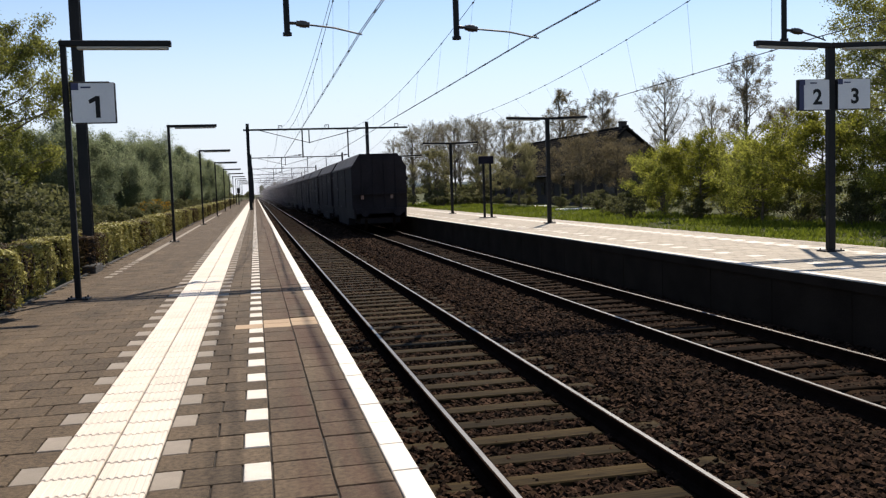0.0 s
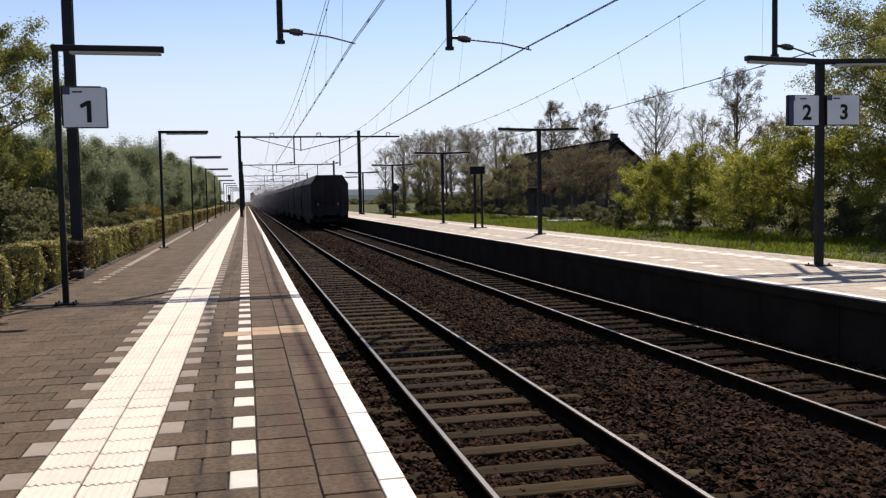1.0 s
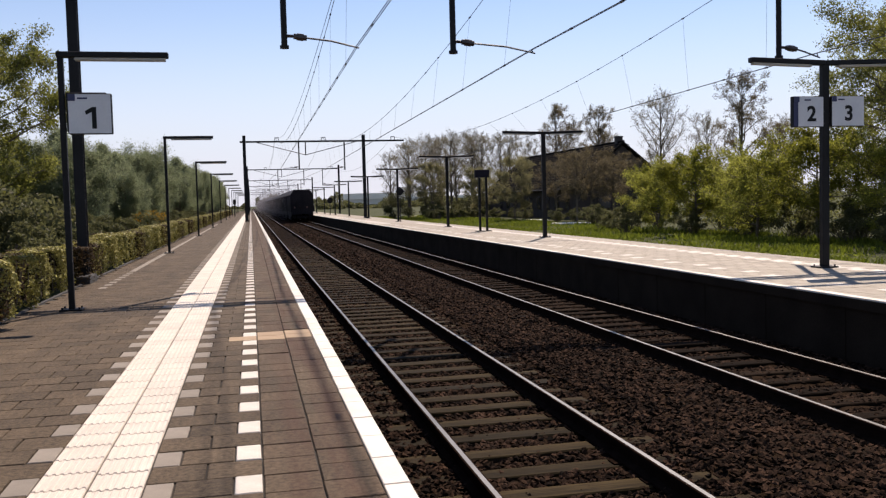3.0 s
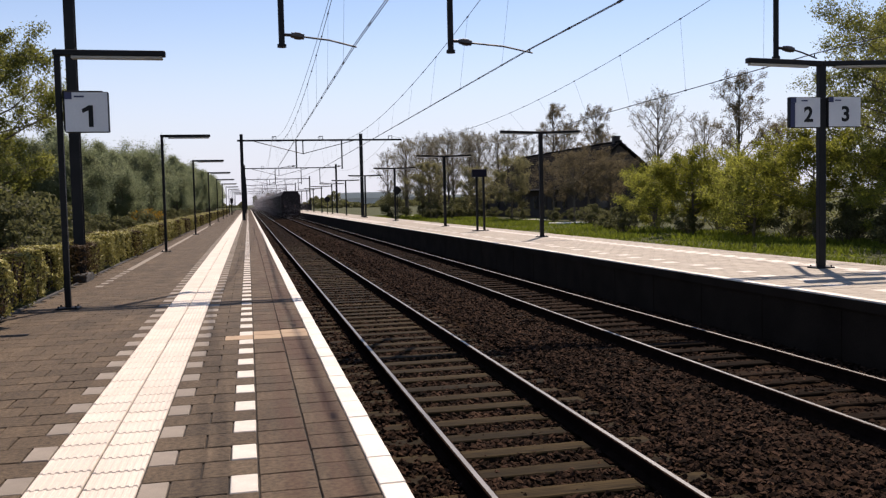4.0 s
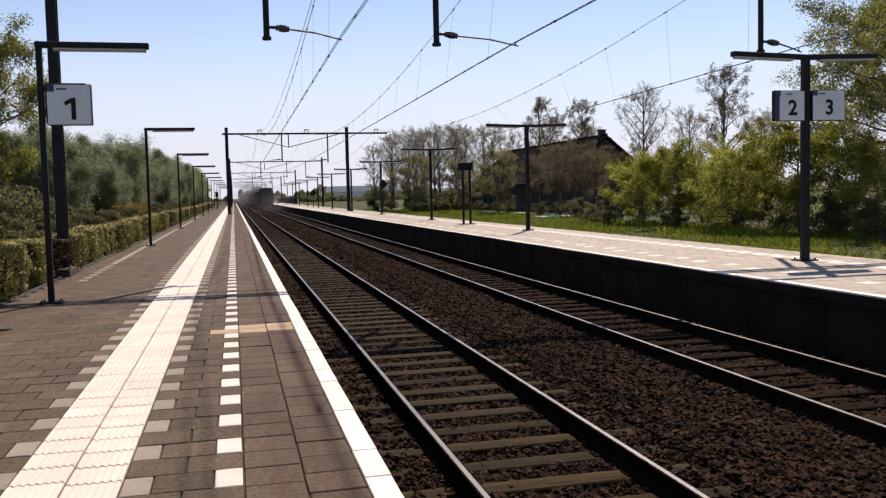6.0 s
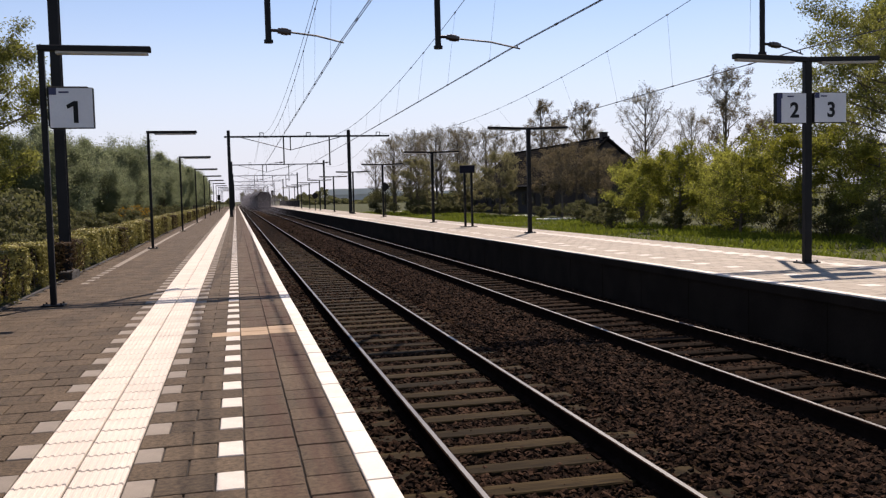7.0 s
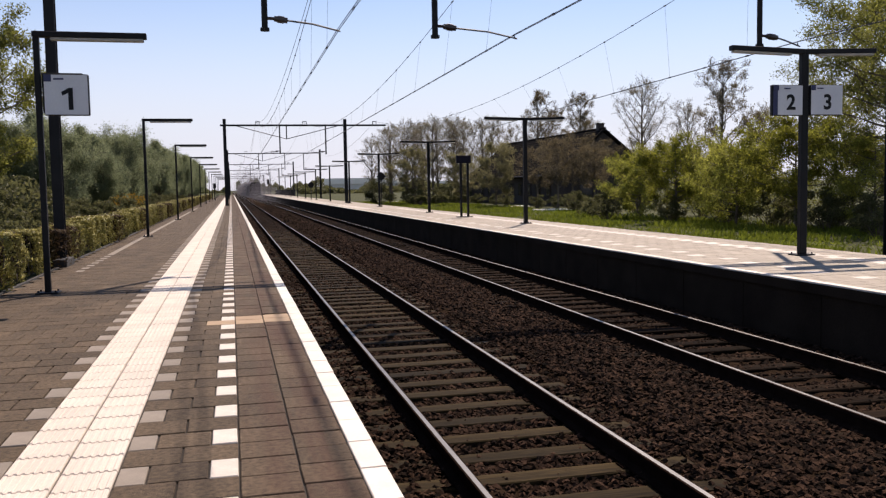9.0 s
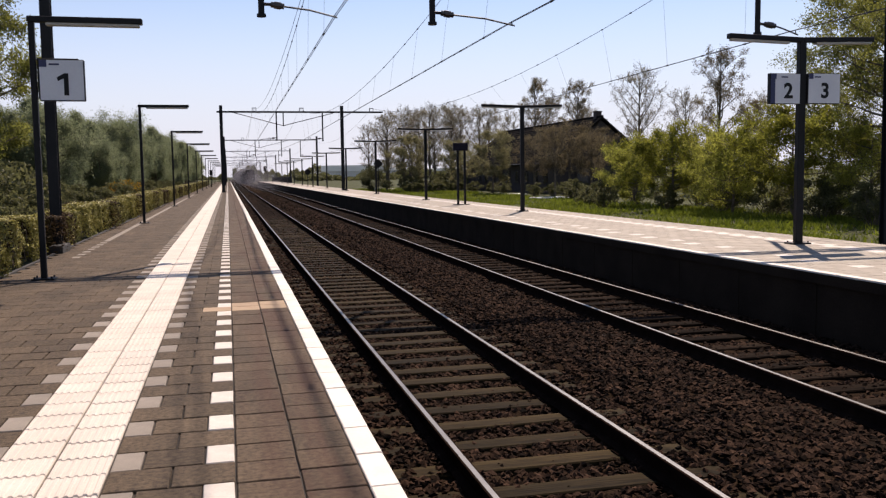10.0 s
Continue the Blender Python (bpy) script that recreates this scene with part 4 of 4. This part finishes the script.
def build_plants():
    rng = random.Random(21)
    build_hedge()
    build_grass()
    # near side: one big leafy tree, thicket and wood
    big = tree("tree", "tall leafy tree behind the hedge", "tree", 31, 8.6, 3.1, LEAF_MID, 0.055, 9, 0.13, start=0.16, rise=0.45, limbs=34, patchy=3)
    place(big, -9.1, 34.0, -0.2, 110, 0.93)
    again(big, -14.5, 40.0, -0.2, 130, 0.95)
    dark = tree("tree", "dense tree in the wood, leaves greyed with painted haze", "tree", 32, 5.2, 2.6, LEAF_HAZY, 0.052, 10, 0.22, start=0.05, rise=0.9, limbs=24, patchy=1.4, group="wood behind the hedge")
    grey = tree("tree", "willow in the wood, leaves greyed with painted haze", "tree", 33, 5.8, 2.3, LEAF_HAZY, 0.05, 10, 0.22, start=0.05, rise=1.2, limbs=24, patchy=1.4, group="wood behind the hedge", cone=0.4)
    birch = tree("tree", "slim pointed birch with new leaves", "tree", 34, 6.6, 2.1, LEAF_HAZY, 0.048, 8, 0.2, start=0.08, rise=1.3, limbs=24, patchy=1.8, group="wood behind the hedge", cone=0.7)
    place(birch, -10.2, 57.0, -0.2, 30, 0.85)
    place(dark, -13.4, 46.0, -0.2, 40, 0.95)
    place(grey, -11.6, 50.0, -0.2, 10, 0.9)
    for i in range(46):
        y = 52 + i * 3.3 + i * i * 0.03
        x = -7.6 - max(0, 75 - y) * 0.06 - rng.uniform(0, 3.4)
        again((dark, grey, birch, grey)[i % 4], x, y, -0.2, rng.uniform(0, 360), rng.uniform(0.66, 1.1) * (0.85 + y / 420))
        again((birch, dark, birch, grey)[i % 4], x - 0.6, y + 1.7, -0.2, rng.uniform(0, 360), rng.uniform(0.7, 1.04) * (0.85 + y / 420))
        again((grey, dark)[i % 2], x - 4.5, y - 3.0, -0.2, rng.uniform(0, 360), rng.uniform(0.8, 1.0) * (0.85 + y / 420))
    shrub = bush("shrub", "dense green shrub behind the hedge", "shrub", 41, 3.4, 3.4, 2.3, LEAF_DARK, 0.07, 8000, group="thicket behind the hedge")
    place(shrub, -7.6, 22.0, -0.2)
    for i, (x, y, s) in enumerate(((-6.4, 18.5, 0.8), (-8.6, 27.0, 1.1), (-7.9, 32.0, 0.9), (-9.4, 29.0, 1.45), (-11.0, 33.0, 1.7), (-8.2, 38.0, 0.9), (-7.4, 44.0, 0.7), (-7.0, 25.0, 1.2), (-7.6, 28.5, 1.35), (-9.0, 24.0, 1.3))):
        again(shrub, x, y, -0.2, 77 * i, s)
    light = bush("shrub", "olive green shrub with new leaves", "shrub", 42, 2.8, 2.8, 1.4, LEAF_DARK, 0.05, 5000, group="thicket behind the hedge")
    place(light, -5.6, 24.0, -0.2)
    for i in range(22):
        y = 14 + i * 4.2
        again(light, -5.3 - rng.uniform(0, 1.4), y, -0.2, rng.uniform(0, 360), rng.uniform(0.7, 1.05))
    broom = bush("shrub", "shrub with orange-yellow blossom", "shrub", 43, 2.2, 2.2, 1.6, BLOSSOM, 0.04, 1800)
    place(broom, -5.6, 52.0, -0.2)
    # far side: yellow-green shrubs along the verge
    fresh = bush("shrub", "loose yellow-green shrub on the verge", "shrub", 51, 4.4, 4.0, 4.4, LEAF_LIME, 0.06, 6500, group="shrubs along the verge", lumps_n=30)
    olive = bush("shrub", "olive green shrub on the verge", "shrub", 52, 4.2, 4.0, 3.8, LEAF_MID, 0.06, 6500, group="shrubs along the verge", lumps_n=28)
    low = bush("shrub", "low dark shrub at the wood edge", "shrub", 53, 3.4, 3.0, 2.0, LEAF_DARK, 0.06, 5500, group="shrubs along the verge")
    place(fresh, 27.0, 44.0, -0.6, 0, 0.7)
    place(olive, 27.7, 48.0, -0.6, 40, 0.85)
    place(low, 20.8, 46.5, -0.6, 0, 0.75)
    for i, (src, x, y, k) in enumerate((
            (olive, 25.4, 41.5, 0.85), (olive, 26.2, 37.5, 0.8), (fresh, 26.4, 54.0, 0.7),
            (low, 21.5, 50.0, 0.6), (low, 22.6, 42.4, 0.7), (low, 23.4, 38.6, 0.75), (low, 23.4, 34.4, 0.8), (low, 23.2, 30.6, 0.85), (low, 22.6, 27.0, 0.8), (low, 24.6, 24.0, 0.9),
            (low, 26.5, 34.0, 0.8), (low, 26.4, 30.0, 0.95), (low, 24.4, 56.5, 0.7), (low, 25.2, 62.5, 0.8), (low, 20.8, 99.5, 0.95), (low, 23.4, 101.0, 1.05), (low, 25.4, 104.0, 1.1), (low, 21.6, 105.5, 1.0), (low, 27.6, 107.5, 1.2), (low, 30.0, 112.0, 1.2))):
        again(src, x, y, -0.6, 47 * i, k)
    # small layered trees before the shrubs
    maple = tree("tree", "small spreading tree with yellow-green spring leaves", "tree", 71, 4.1, 2.3, LEAF_LIME, 0.055, 4.4, 0.12, start=0.14, rise=0.22, limbs=24, twigs=5, group="small trees on the verge", patchy=1.8)
    thorn = tree("tree", "small olive tree with a dark trunk", "tree", 72, 4.0, 1.9, LEAF_YELLOW, 0.055, 4.5, 0.12, start=0.25, rise=0.45, limbs=22, twigs=5, group="small trees on the verge", patchy=2.2)
    place(maple, 22.5, 36.0, -0.6, 0, 0.93)
    place(thorn, 22.7, 42.0, -0.6, 0, 0.98)
    again(maple, 22.9, 46.5, -0.6, 140, 0.85)
    again(thorn, 25.2, 51.5, -0.6, 80, 0.9)
    again(maple, 24.2, 39.5, -0.6, 250, 0.85)
    again(thorn, 23.2, 32.6, -0.6, 200, 1.05)
    again(thorn, 25.2, 46.5, -0.6, 300, 0.9)
    again(maple, 24.6, 29.6, -0.6, 60, 0.9)
    crown = tree("tree", "large spreading tree with fresh olive-green leaves", "tree", 61, 10.2, 4.2, LEAF_MID, 0.06, 8.5, 0.17, start=0.16, rise=0.3, limbs=30, patchy=2.6)
    place(crown, 27.2, 31.5, -0.6, 10, 0.98)
    again(crown, 31.5, 36.0, -0.6, 100, 0.95)
    again(crown, 23.0, 20.0, -0.6, 200, 0.9)
    again(crown, 31.5, 27.0, -0.6, 260, 1.15)
    bare = tree("tree", "slender tree with sparse spring leaves", "tree", 62, 9.4, 3.0, LEAF_PALE, 0.045, 1.7, 0.1, start=0.2, rise=1.8, limbs=28, twigs=5, group="sparse trees near the house", thin=0.007)
    leafy = tree("tree", "upright poplar with small new leaves", "tree", 66, 10.0, 2.5, LEAF_BUD, 0.05, 2.6, 0.1, start=0.2, rise=1.6, limbs=26, twigs=4, group="sparse trees near the house", thin=0.009, patchy=2.2)
    place(bare, 35.4, 71.5, -0.6, 0, 1.08)
    place(leafy, 37.5, 62.0, -0.6, 70, 1.1)
    again(bare, 37.6, 67.5, -0.6, 140, 0.85)
    again(leafy, 39.5, 60.0, -0.6, 230, 0.7)
    again(bare, 42.5, 64.0, -0.6, 30, 0.8)
    # behind the far end of the house and on the open side of it
    for i, (x, y, k) in enumerate(((41.3, 115, 1.42), (44.0, 118, 1.2), (47.5, 115, 1.4), (50.0, 119, 1.15), (19.6, 110, 0.92), (21.4, 108, 1.0), (23.2, 112, 0.98), (25.0, 109, 1.05), (26.6, 113, 1.02), (28.4, 111, 1.08), (30.4, 114, 1.05), (32.6, 113, 1.05), (34.8, 116, 1.1), (37.0, 114, 1.0), (22.0, 122, 1.05), (27.0, 124, 1.1), (31.5, 122, 1.12), (18.6, 118, 0.85))):
        again(leafy if i < 3 else bare, x, y, -0.6, 53 * i, k)
    scr = tree("tree", "thin olive tree in front of the house", "tree", 64, 6.4, 2.8, LEAF_OLIVE, 0.065, 5, 0.15, start=0.15, rise=0.7, limbs=20, twigs=4, group="trees round the house", thin=0.009, patchy=2)
    bud = tree("tree", "thin tree with brownish leaf buds before the house", "tree", 67, 6.2, 2.2, LEAF_BUD, 0.05, 2.4, 0.13, start=0.3, rise=0.6, limbs=20, twigs=4, group="trees round the house", thin=0.009, patchy=2)
    place(scr, 24.8, 81.0, -0.6, 0, 0.88)
    place(bud, 26.1, 68.0, -0.6, 0, 0.95)
    for src, x, y, k in ((bud, 28.0, 69.5, 0.98), (bud, 30.2, 70.0, 0.95), (bud, 27.2, 76.0, 0.9), (scr, 23.6, 90.0, 0.8), (scr, 20.9, 102, 0.95), (bud, 32.0, 74.0, 0.85)):
        again(src, x, y, -0.6, rng.uniform(0, 360), k)
    fir = bush("conifer", "dark rounded conifer beside the platform", "conifer", 65, 3.6, 3.6, 3.6, LEAF_DARK, 0.08, 9000)
    place(fir, 17.0, 103.0, -0.6, 0, 0.95, 0.85)
    for i, (x, y) in enumerate(((26.8, 84.0), (27.2, 89.0), (27.0, 95.0), (26.4, 101.0), (25.6, 71.5), (27.6, 72.5), (29.4, 74.0), (31.5, 75.5), (33.6, 76.0))):
        again(low, x, y, -0.6, 50 * i, 0.62)
    # dark clipped hedges in the gardens
    box_hedge = bush("garden_hedge", "low dark clipped garden hedge", "hedge", 68, 3.4, 1.0, 1.1, LEAF_DARK, 0.05, 7000, group="garden hedges", lumps_n=40)
    place(box_hedge, 20.2, 96.0, -0.6)
    for x in (22.6, 25.0):
        again(box_hedge, x, 96.2, -0.6, 4)
    for x, y, w in ((24.7, 65.5, 2.6), (25.9, 78.5, 2.0), (21.0, 119.0, 3.0)):
        slab = thing("path_slab", "pale concrete path slab in the grass", "path", pose(x, y, -0.6), group="path slabs in the grass")
        part("slab", boxed(-w / 2, w / 2, -1.2, 1.2, -0.1, 0.12, bevel=0.02), PALE_WALL, slab)
    # distant tree line
    nr = np.random.default_rng(77)
    for nm, xa, xb, y, h in (("wood", -260, -14, 400, 9), ("wood", -90, -1.5, 480, 6), ("wood", 4, 140, 720, 10.5), ("wood", 150, 520, 640, 11), ("hedgerow", 24, 150, 330, 4.2)):
        n = 26000
        x = nr.uniform(xa, xb, n)
        top = h * (0.6 + 0.25 * np.sin(x * 0.11) + 0.18 * np.sin(x * 0.37 + 1) + 0.1 * np.sin(x * 1.3))
        c = np.stack([x, y + nr.normal(size=n) * 5, -0.6 + top * np.sqrt(nr.random(n))], 1)
        lv, lf = leaves(nr, c, 0.55)
        tagged(new("far_wood", mesh_of("far_wood", lv.tolist(), lf.tolist(), LEAF_DARK)), "distant dark tree line on the horizon", "wood", kind="stuff")


# ---- buildings ----
def build_house():
    ob = thing("house", "long dark brick house under a steep tiled roof", "house", pose(35.2, 79.0, -0.6))
    half, L, e, r = 5.4, 32.0, 3.0, 7.35
    part("wall", boxed(-half + 0.5, half - 0.5, 0.3, L - 0.3, 0, e), WALL_BRICK, ob)
    for y in (0.3, L - 0.6):
        bm = extrude(bmesh.new(), [(-half + 0.5, y, e), (half - 0.5, y, e), (0, y, r - 0.35)], (0, 0.3, 0))
        part("gable", bm, WALL_BRICK, ob)
    slope = (r - e) / half
    for side in (-1, 1):
        # stepped courses of tiles
        n, upper = 16, []
        for k in range(n):
            xa, xb = half * 1.03 * (1 - k / n), half * 1.03 * (1 - (k + 1) / n)
            upper += [(side * xa, 0, r - xa * slope + 0.05), (side * xb, 0, r - xb * slope)]
        under = [(0, 0, r - 0.16), (side * half * 1.03, 0, r - half * 1.03 * slope - 0.1)]
        bm = extrude(bmesh.new(), upper + under, (0, L, 0))
        roof = part("roof", bm, ROOF, ob, "dark weathered roof tiles")
        part("gutter", rodded((side * (half * 1.03 + 0.05), 0, e - 0.1), (side * (half * 1.03 + 0.05), L, e - 0.1), 0.07, n=6), DARK_STEEL, roof)
    part("ridge", rodded((0, -0.02, r + 0.02), (0, L + 0.02, r + 0.02), 0.13, n=8), ROOF, ob)
    for x, y, z0, z1 in ((0.1, 1.4, r - 0.5, r + 0.5), (1.4, 3.0, r - 1.7, r - 0.2)):
        stack = part("chimney", boxed(x - 0.3, x + 0.3, y - 0.3, y + 0.3, z0, z1), WALL_BRICK, ob)
        part("chimney_cap", boxed(x - 0.35, x + 0.35, y - 0.35, y + 0.35, z1 + 0.003, z1 + 0.1), ROOF, stack)
    for k in range(9):
        y = 1.8 + 2.9 * k
        w = part("window", boxed(-half + 0.42, -half + 0.495, y, y + 1.2, 0.9, 2.3), WALL_BRICK, ob)
        part("pane", boxed(-half + 0.40, -half + 0.415, y + 0.08, y + 1.12, 0.98, 2.22), GLASS, w)
    for x in (-2.6, 1.2):
        w = part("window", boxed(x, x + 1.3, 0.22, 0.295, 0.9, 2.3), WALL_BRICK, ob)
        part("pane", boxed(x + 0.08, x + 1.22, 0.2, 0.215, 0.98, 2.22), GLASS, w)
    barn = thing("farm_shed", "long pale shed in the distance", "shed", pose(0, 0, -0.6))
    part("wall", boxed(66, 112, 600, 630, 0, 4.6), GREY_WALL, barn)
    part("roof", boxed(65, 113, 599, 631, 4.61, 8.6), PALE_WALL, barn, "pale sheet roof band")
    low = thing("farm_shed", "low grey shed in the distance", "shed", pose(0, 0, -0.6))
    part("wall", boxed(112.5, 150, 590, 610, 0, 4.0), GREY_WALL, low)
    part("roof", boxed(112.5, 151, 589, 611, 4.01, 5.6), PALE_WALL, low)


# ---- train ----
def build_wagon():
    """A self-discharging hopper wagon with a sloped roof; y runs forward from its rear buffers."""
    Lw, rz = 13.0, RAIL_Z
    ob = thing("hopper_wagon", "dark grimy covered hopper wagon of a freight train", "freight wagon", group="wagons of the freight train")
    prof = [(-1.45, rz + 1.25), (-1.45, rz + 3.5), (-1.02, rz + 4.16), (1.02, rz + 4.16), (1.45, rz + 3.5), (1.45, rz + 1.25)]
    bm = bmesh.new()
    a = [bm.verts.new((x, 0.62, z)) for x, z in prof]
    b = [bm.verts.new((x, Lw - 0.62, z)) for x, z in prof]
    n = len(prof)
    bm.faces.new(a)
    bm.faces.new(b[::-1])
    for i in range(n):
        f = bm.faces.new((a[i], b[i], b[(i + 1) % n], a[(i + 1) % n]))
        f.material_index = 1 if i in (1, 2, 3) else 0
    bmesh.ops.recalc_face_normals(bm, faces=bm.faces)
    body = part("body", bm, (HULL, HULL_ROOF), ob)
    for s in (-1, 1):
        for y in (0.72, 4.3, 8.7, Lw - 0.72):
            part("rib", boxed(s * 1.45 - 0.03, s * 1.45 + 0.03, y - 0.06, y + 0.06, rz + 1.27, rz + 3.48), HULL, body)
        part("waist_rail", boxed(s * 1.46 - 0.035, s * 1.46 + 0.035, 0.63, Lw - 0.63, rz + 2.3, rz + 2.4), HULL, body)
        part("eaves_rail", boxed(s * 1.46 - 0.03, s * 1.46 + 0.03, 0.6, Lw - 0.6, rz + 3.46, rz + 3.53), HULL_ROOF, body)
        part("chute", boxed(s * 1.2 - 0.2, s * 1.2 + 0.2, 3.6, Lw - 3.6, rz + 0.3, rz + 1.25), HULL, ob)
        part("side_sill", boxed(s * 1.36 - 0.05, s * 1.36 + 0.05, 0.5, Lw - 0.5, rz + 0.72, rz + 1.249), HULL, ob)
    for x in (-0.9, -0.3, 0.3, 0.9):
        part("end_rib", boxed(x - 0.04, x + 0.04, 0.55, 0.625, rz + 1.27, rz + 4.1), HULL, body)
    part("end_ledge", boxed(-1.4, 1.4, 0.35, 0.66, rz + 2.0, rz + 2.06), HULL, body)
    part("underframe", boxed(-1.3, 1.3, 0.3, Lw - 0.3, rz + 0.98, rz + 1.249), HULL, ob)
    for y in (0.0, Lw - 0.3):
        for x in (-0.875, 0.875):
            d = 1 if y < 1 else -1
            part("buffer", rod(rodded((x, y + 0.3 if d > 0 else y, rz + 1.06), (x, y + 0.06 if d > 0 else y + 0.24, rz + 1.06), 0.1), (x, y + 0.02 if d > 0 else y + 0.24, rz + 1.06), (x, y + 0.07 if d > 0 else y + 0.29, rz + 1.06), 0.23, n=14), HULL, ob)
    for yc in (2.1, Lw - 2.1):
        bogie = part("bogie", boxed(-1.1, 1.1, yc - 1.3, yc + 1.3, rz + 0.42, rz + 0.75, bevel=0.05), HULL, ob)
        for dy in (-0.9, 0.9):
            for x in (-0.75, 0.75):
                part("wheel", rodded((x - 0.065, yc + dy, rz + 0.46), (x + 0.065, yc + dy, rz + 0.46), 0.46, n=20), RUST, bogie)
    for x in (-0.95, 0.62):
        part("tail_lamp", boxed(x - 0.08, x + 0.08, 0.5, 0.56, rz + 1.75, rz + 1.98, bevel=0.02), LENS, body, "small tail lamp")
    return ob, Lw


def build_train():
    first, length = build_wagon()
    wagons = [(first, 0.0)]
    for i in range(1, 42):
        wagons.append((copy_thing(first, pose(TRACKS[1], 46.0 + i * length, 0)), i * length))
    return wagons


def build_dust():
    """Small flecks standing in for haze and dust: a cloud that hangs over the far line, and a veil that goes along with
    the train.
    """
    nr = np.random.default_rng(91)
    n = 230000
    far = nr.random(n) ** 0.72
    c = np.stack([6.3 + nr.normal(size=n) * (1.6 + 1.6 * far), 120 + 310 * far, RAIL_Z + np.abs(nr.normal(size=n)) * (1.8 + 2.6 * far)], 1)
    lv, lf = leaves(nr, c, (0.02 + 0.012 * far)[:, None])
    thing("dust_cloud", "grey flecks standing in for dusty haze over the distant track", "dust", kind="stuff", data=mesh_of("dust_cloud", lv.tolist(), lf.tolist(), DUST_HAZE))
    n = 230000
    y = 520 * nr.random(n) ** 1.2
    a = nr.uniform(0, 2 * np.pi, n)
    r = 1.0 + nr.exponential(0.32, n)
    x, z = np.cos(a) * r * 1.75, 1.5 + np.sin(a) * r * 2.3
    keep = (z > RAIL_Z) & ~((np.abs(x) < 1.6) & (z < 3.5)) & (y > 0.3) & (nr.random(n) < 0.02 + y / 85)
    lv, lf = leaves(nr, np.stack([x, y, z], 1)[keep], 0.024)
    me = mesh_of("train_dust", lv.tolist(), lf.tolist(), DUST_HAZE)
    return thing("train_dust", "thin grey flecks for dust and haze along the train", "dust", pose(TRACKS[1], 46, 0), kind="stuff", data=me)


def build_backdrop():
    """Added glowing ring of pale painted haze all round the horizon, fading upwards into the sky."""
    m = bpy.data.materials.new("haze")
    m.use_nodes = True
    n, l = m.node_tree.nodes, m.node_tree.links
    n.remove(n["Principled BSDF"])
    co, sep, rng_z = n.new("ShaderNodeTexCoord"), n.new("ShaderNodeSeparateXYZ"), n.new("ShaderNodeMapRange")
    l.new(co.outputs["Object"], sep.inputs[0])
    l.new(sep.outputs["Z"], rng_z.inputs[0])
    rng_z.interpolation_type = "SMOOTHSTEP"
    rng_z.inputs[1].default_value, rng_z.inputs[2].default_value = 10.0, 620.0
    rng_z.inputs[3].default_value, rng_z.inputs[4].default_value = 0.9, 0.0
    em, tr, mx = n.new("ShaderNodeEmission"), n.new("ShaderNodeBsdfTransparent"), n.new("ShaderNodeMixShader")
    # emission paints the haze and covers the yellowish horizon of the sky
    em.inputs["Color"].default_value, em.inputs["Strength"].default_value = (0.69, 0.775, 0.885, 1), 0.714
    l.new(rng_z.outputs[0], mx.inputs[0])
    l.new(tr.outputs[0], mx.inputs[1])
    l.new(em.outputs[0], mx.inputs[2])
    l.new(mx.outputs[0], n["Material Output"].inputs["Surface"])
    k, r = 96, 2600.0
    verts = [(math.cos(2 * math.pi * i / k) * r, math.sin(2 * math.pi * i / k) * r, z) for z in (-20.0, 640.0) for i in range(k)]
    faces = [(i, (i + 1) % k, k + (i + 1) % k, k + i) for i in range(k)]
    ob = tagged(new("backdrop", mesh_of("backdrop", verts, faces, m)), "glowing ring of painted pale haze along the horizon", "sky", kind="structure")
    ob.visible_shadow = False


TRAIN_ROWS = ((0.0, 46.0), (1.0, 69.2), (2.5, 103.5), (4.5, 148.5), (5.5, 171.0), (7.0, 205.0), (8.5, 238.5), (10.0, 271.0))


def motions():
    for wagon, ahead in WAGONS:
        walk(wagon, [(t, pose(TRACKS[1], y + ahead, 0)) for t, y in TRAIN_ROWS])


build_ground()
build_ballast()
build_rails()
build_lamps()
build_info_board()
build_overhead()
build_plants()
build_house()
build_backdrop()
WAGONS = build_train()
WAGONS.append((build_dust(), 0.0))
NEAR, FAR = build_platform_bodies()
build_sleepers()
build_pavers(NEAR, FAR)
motions()
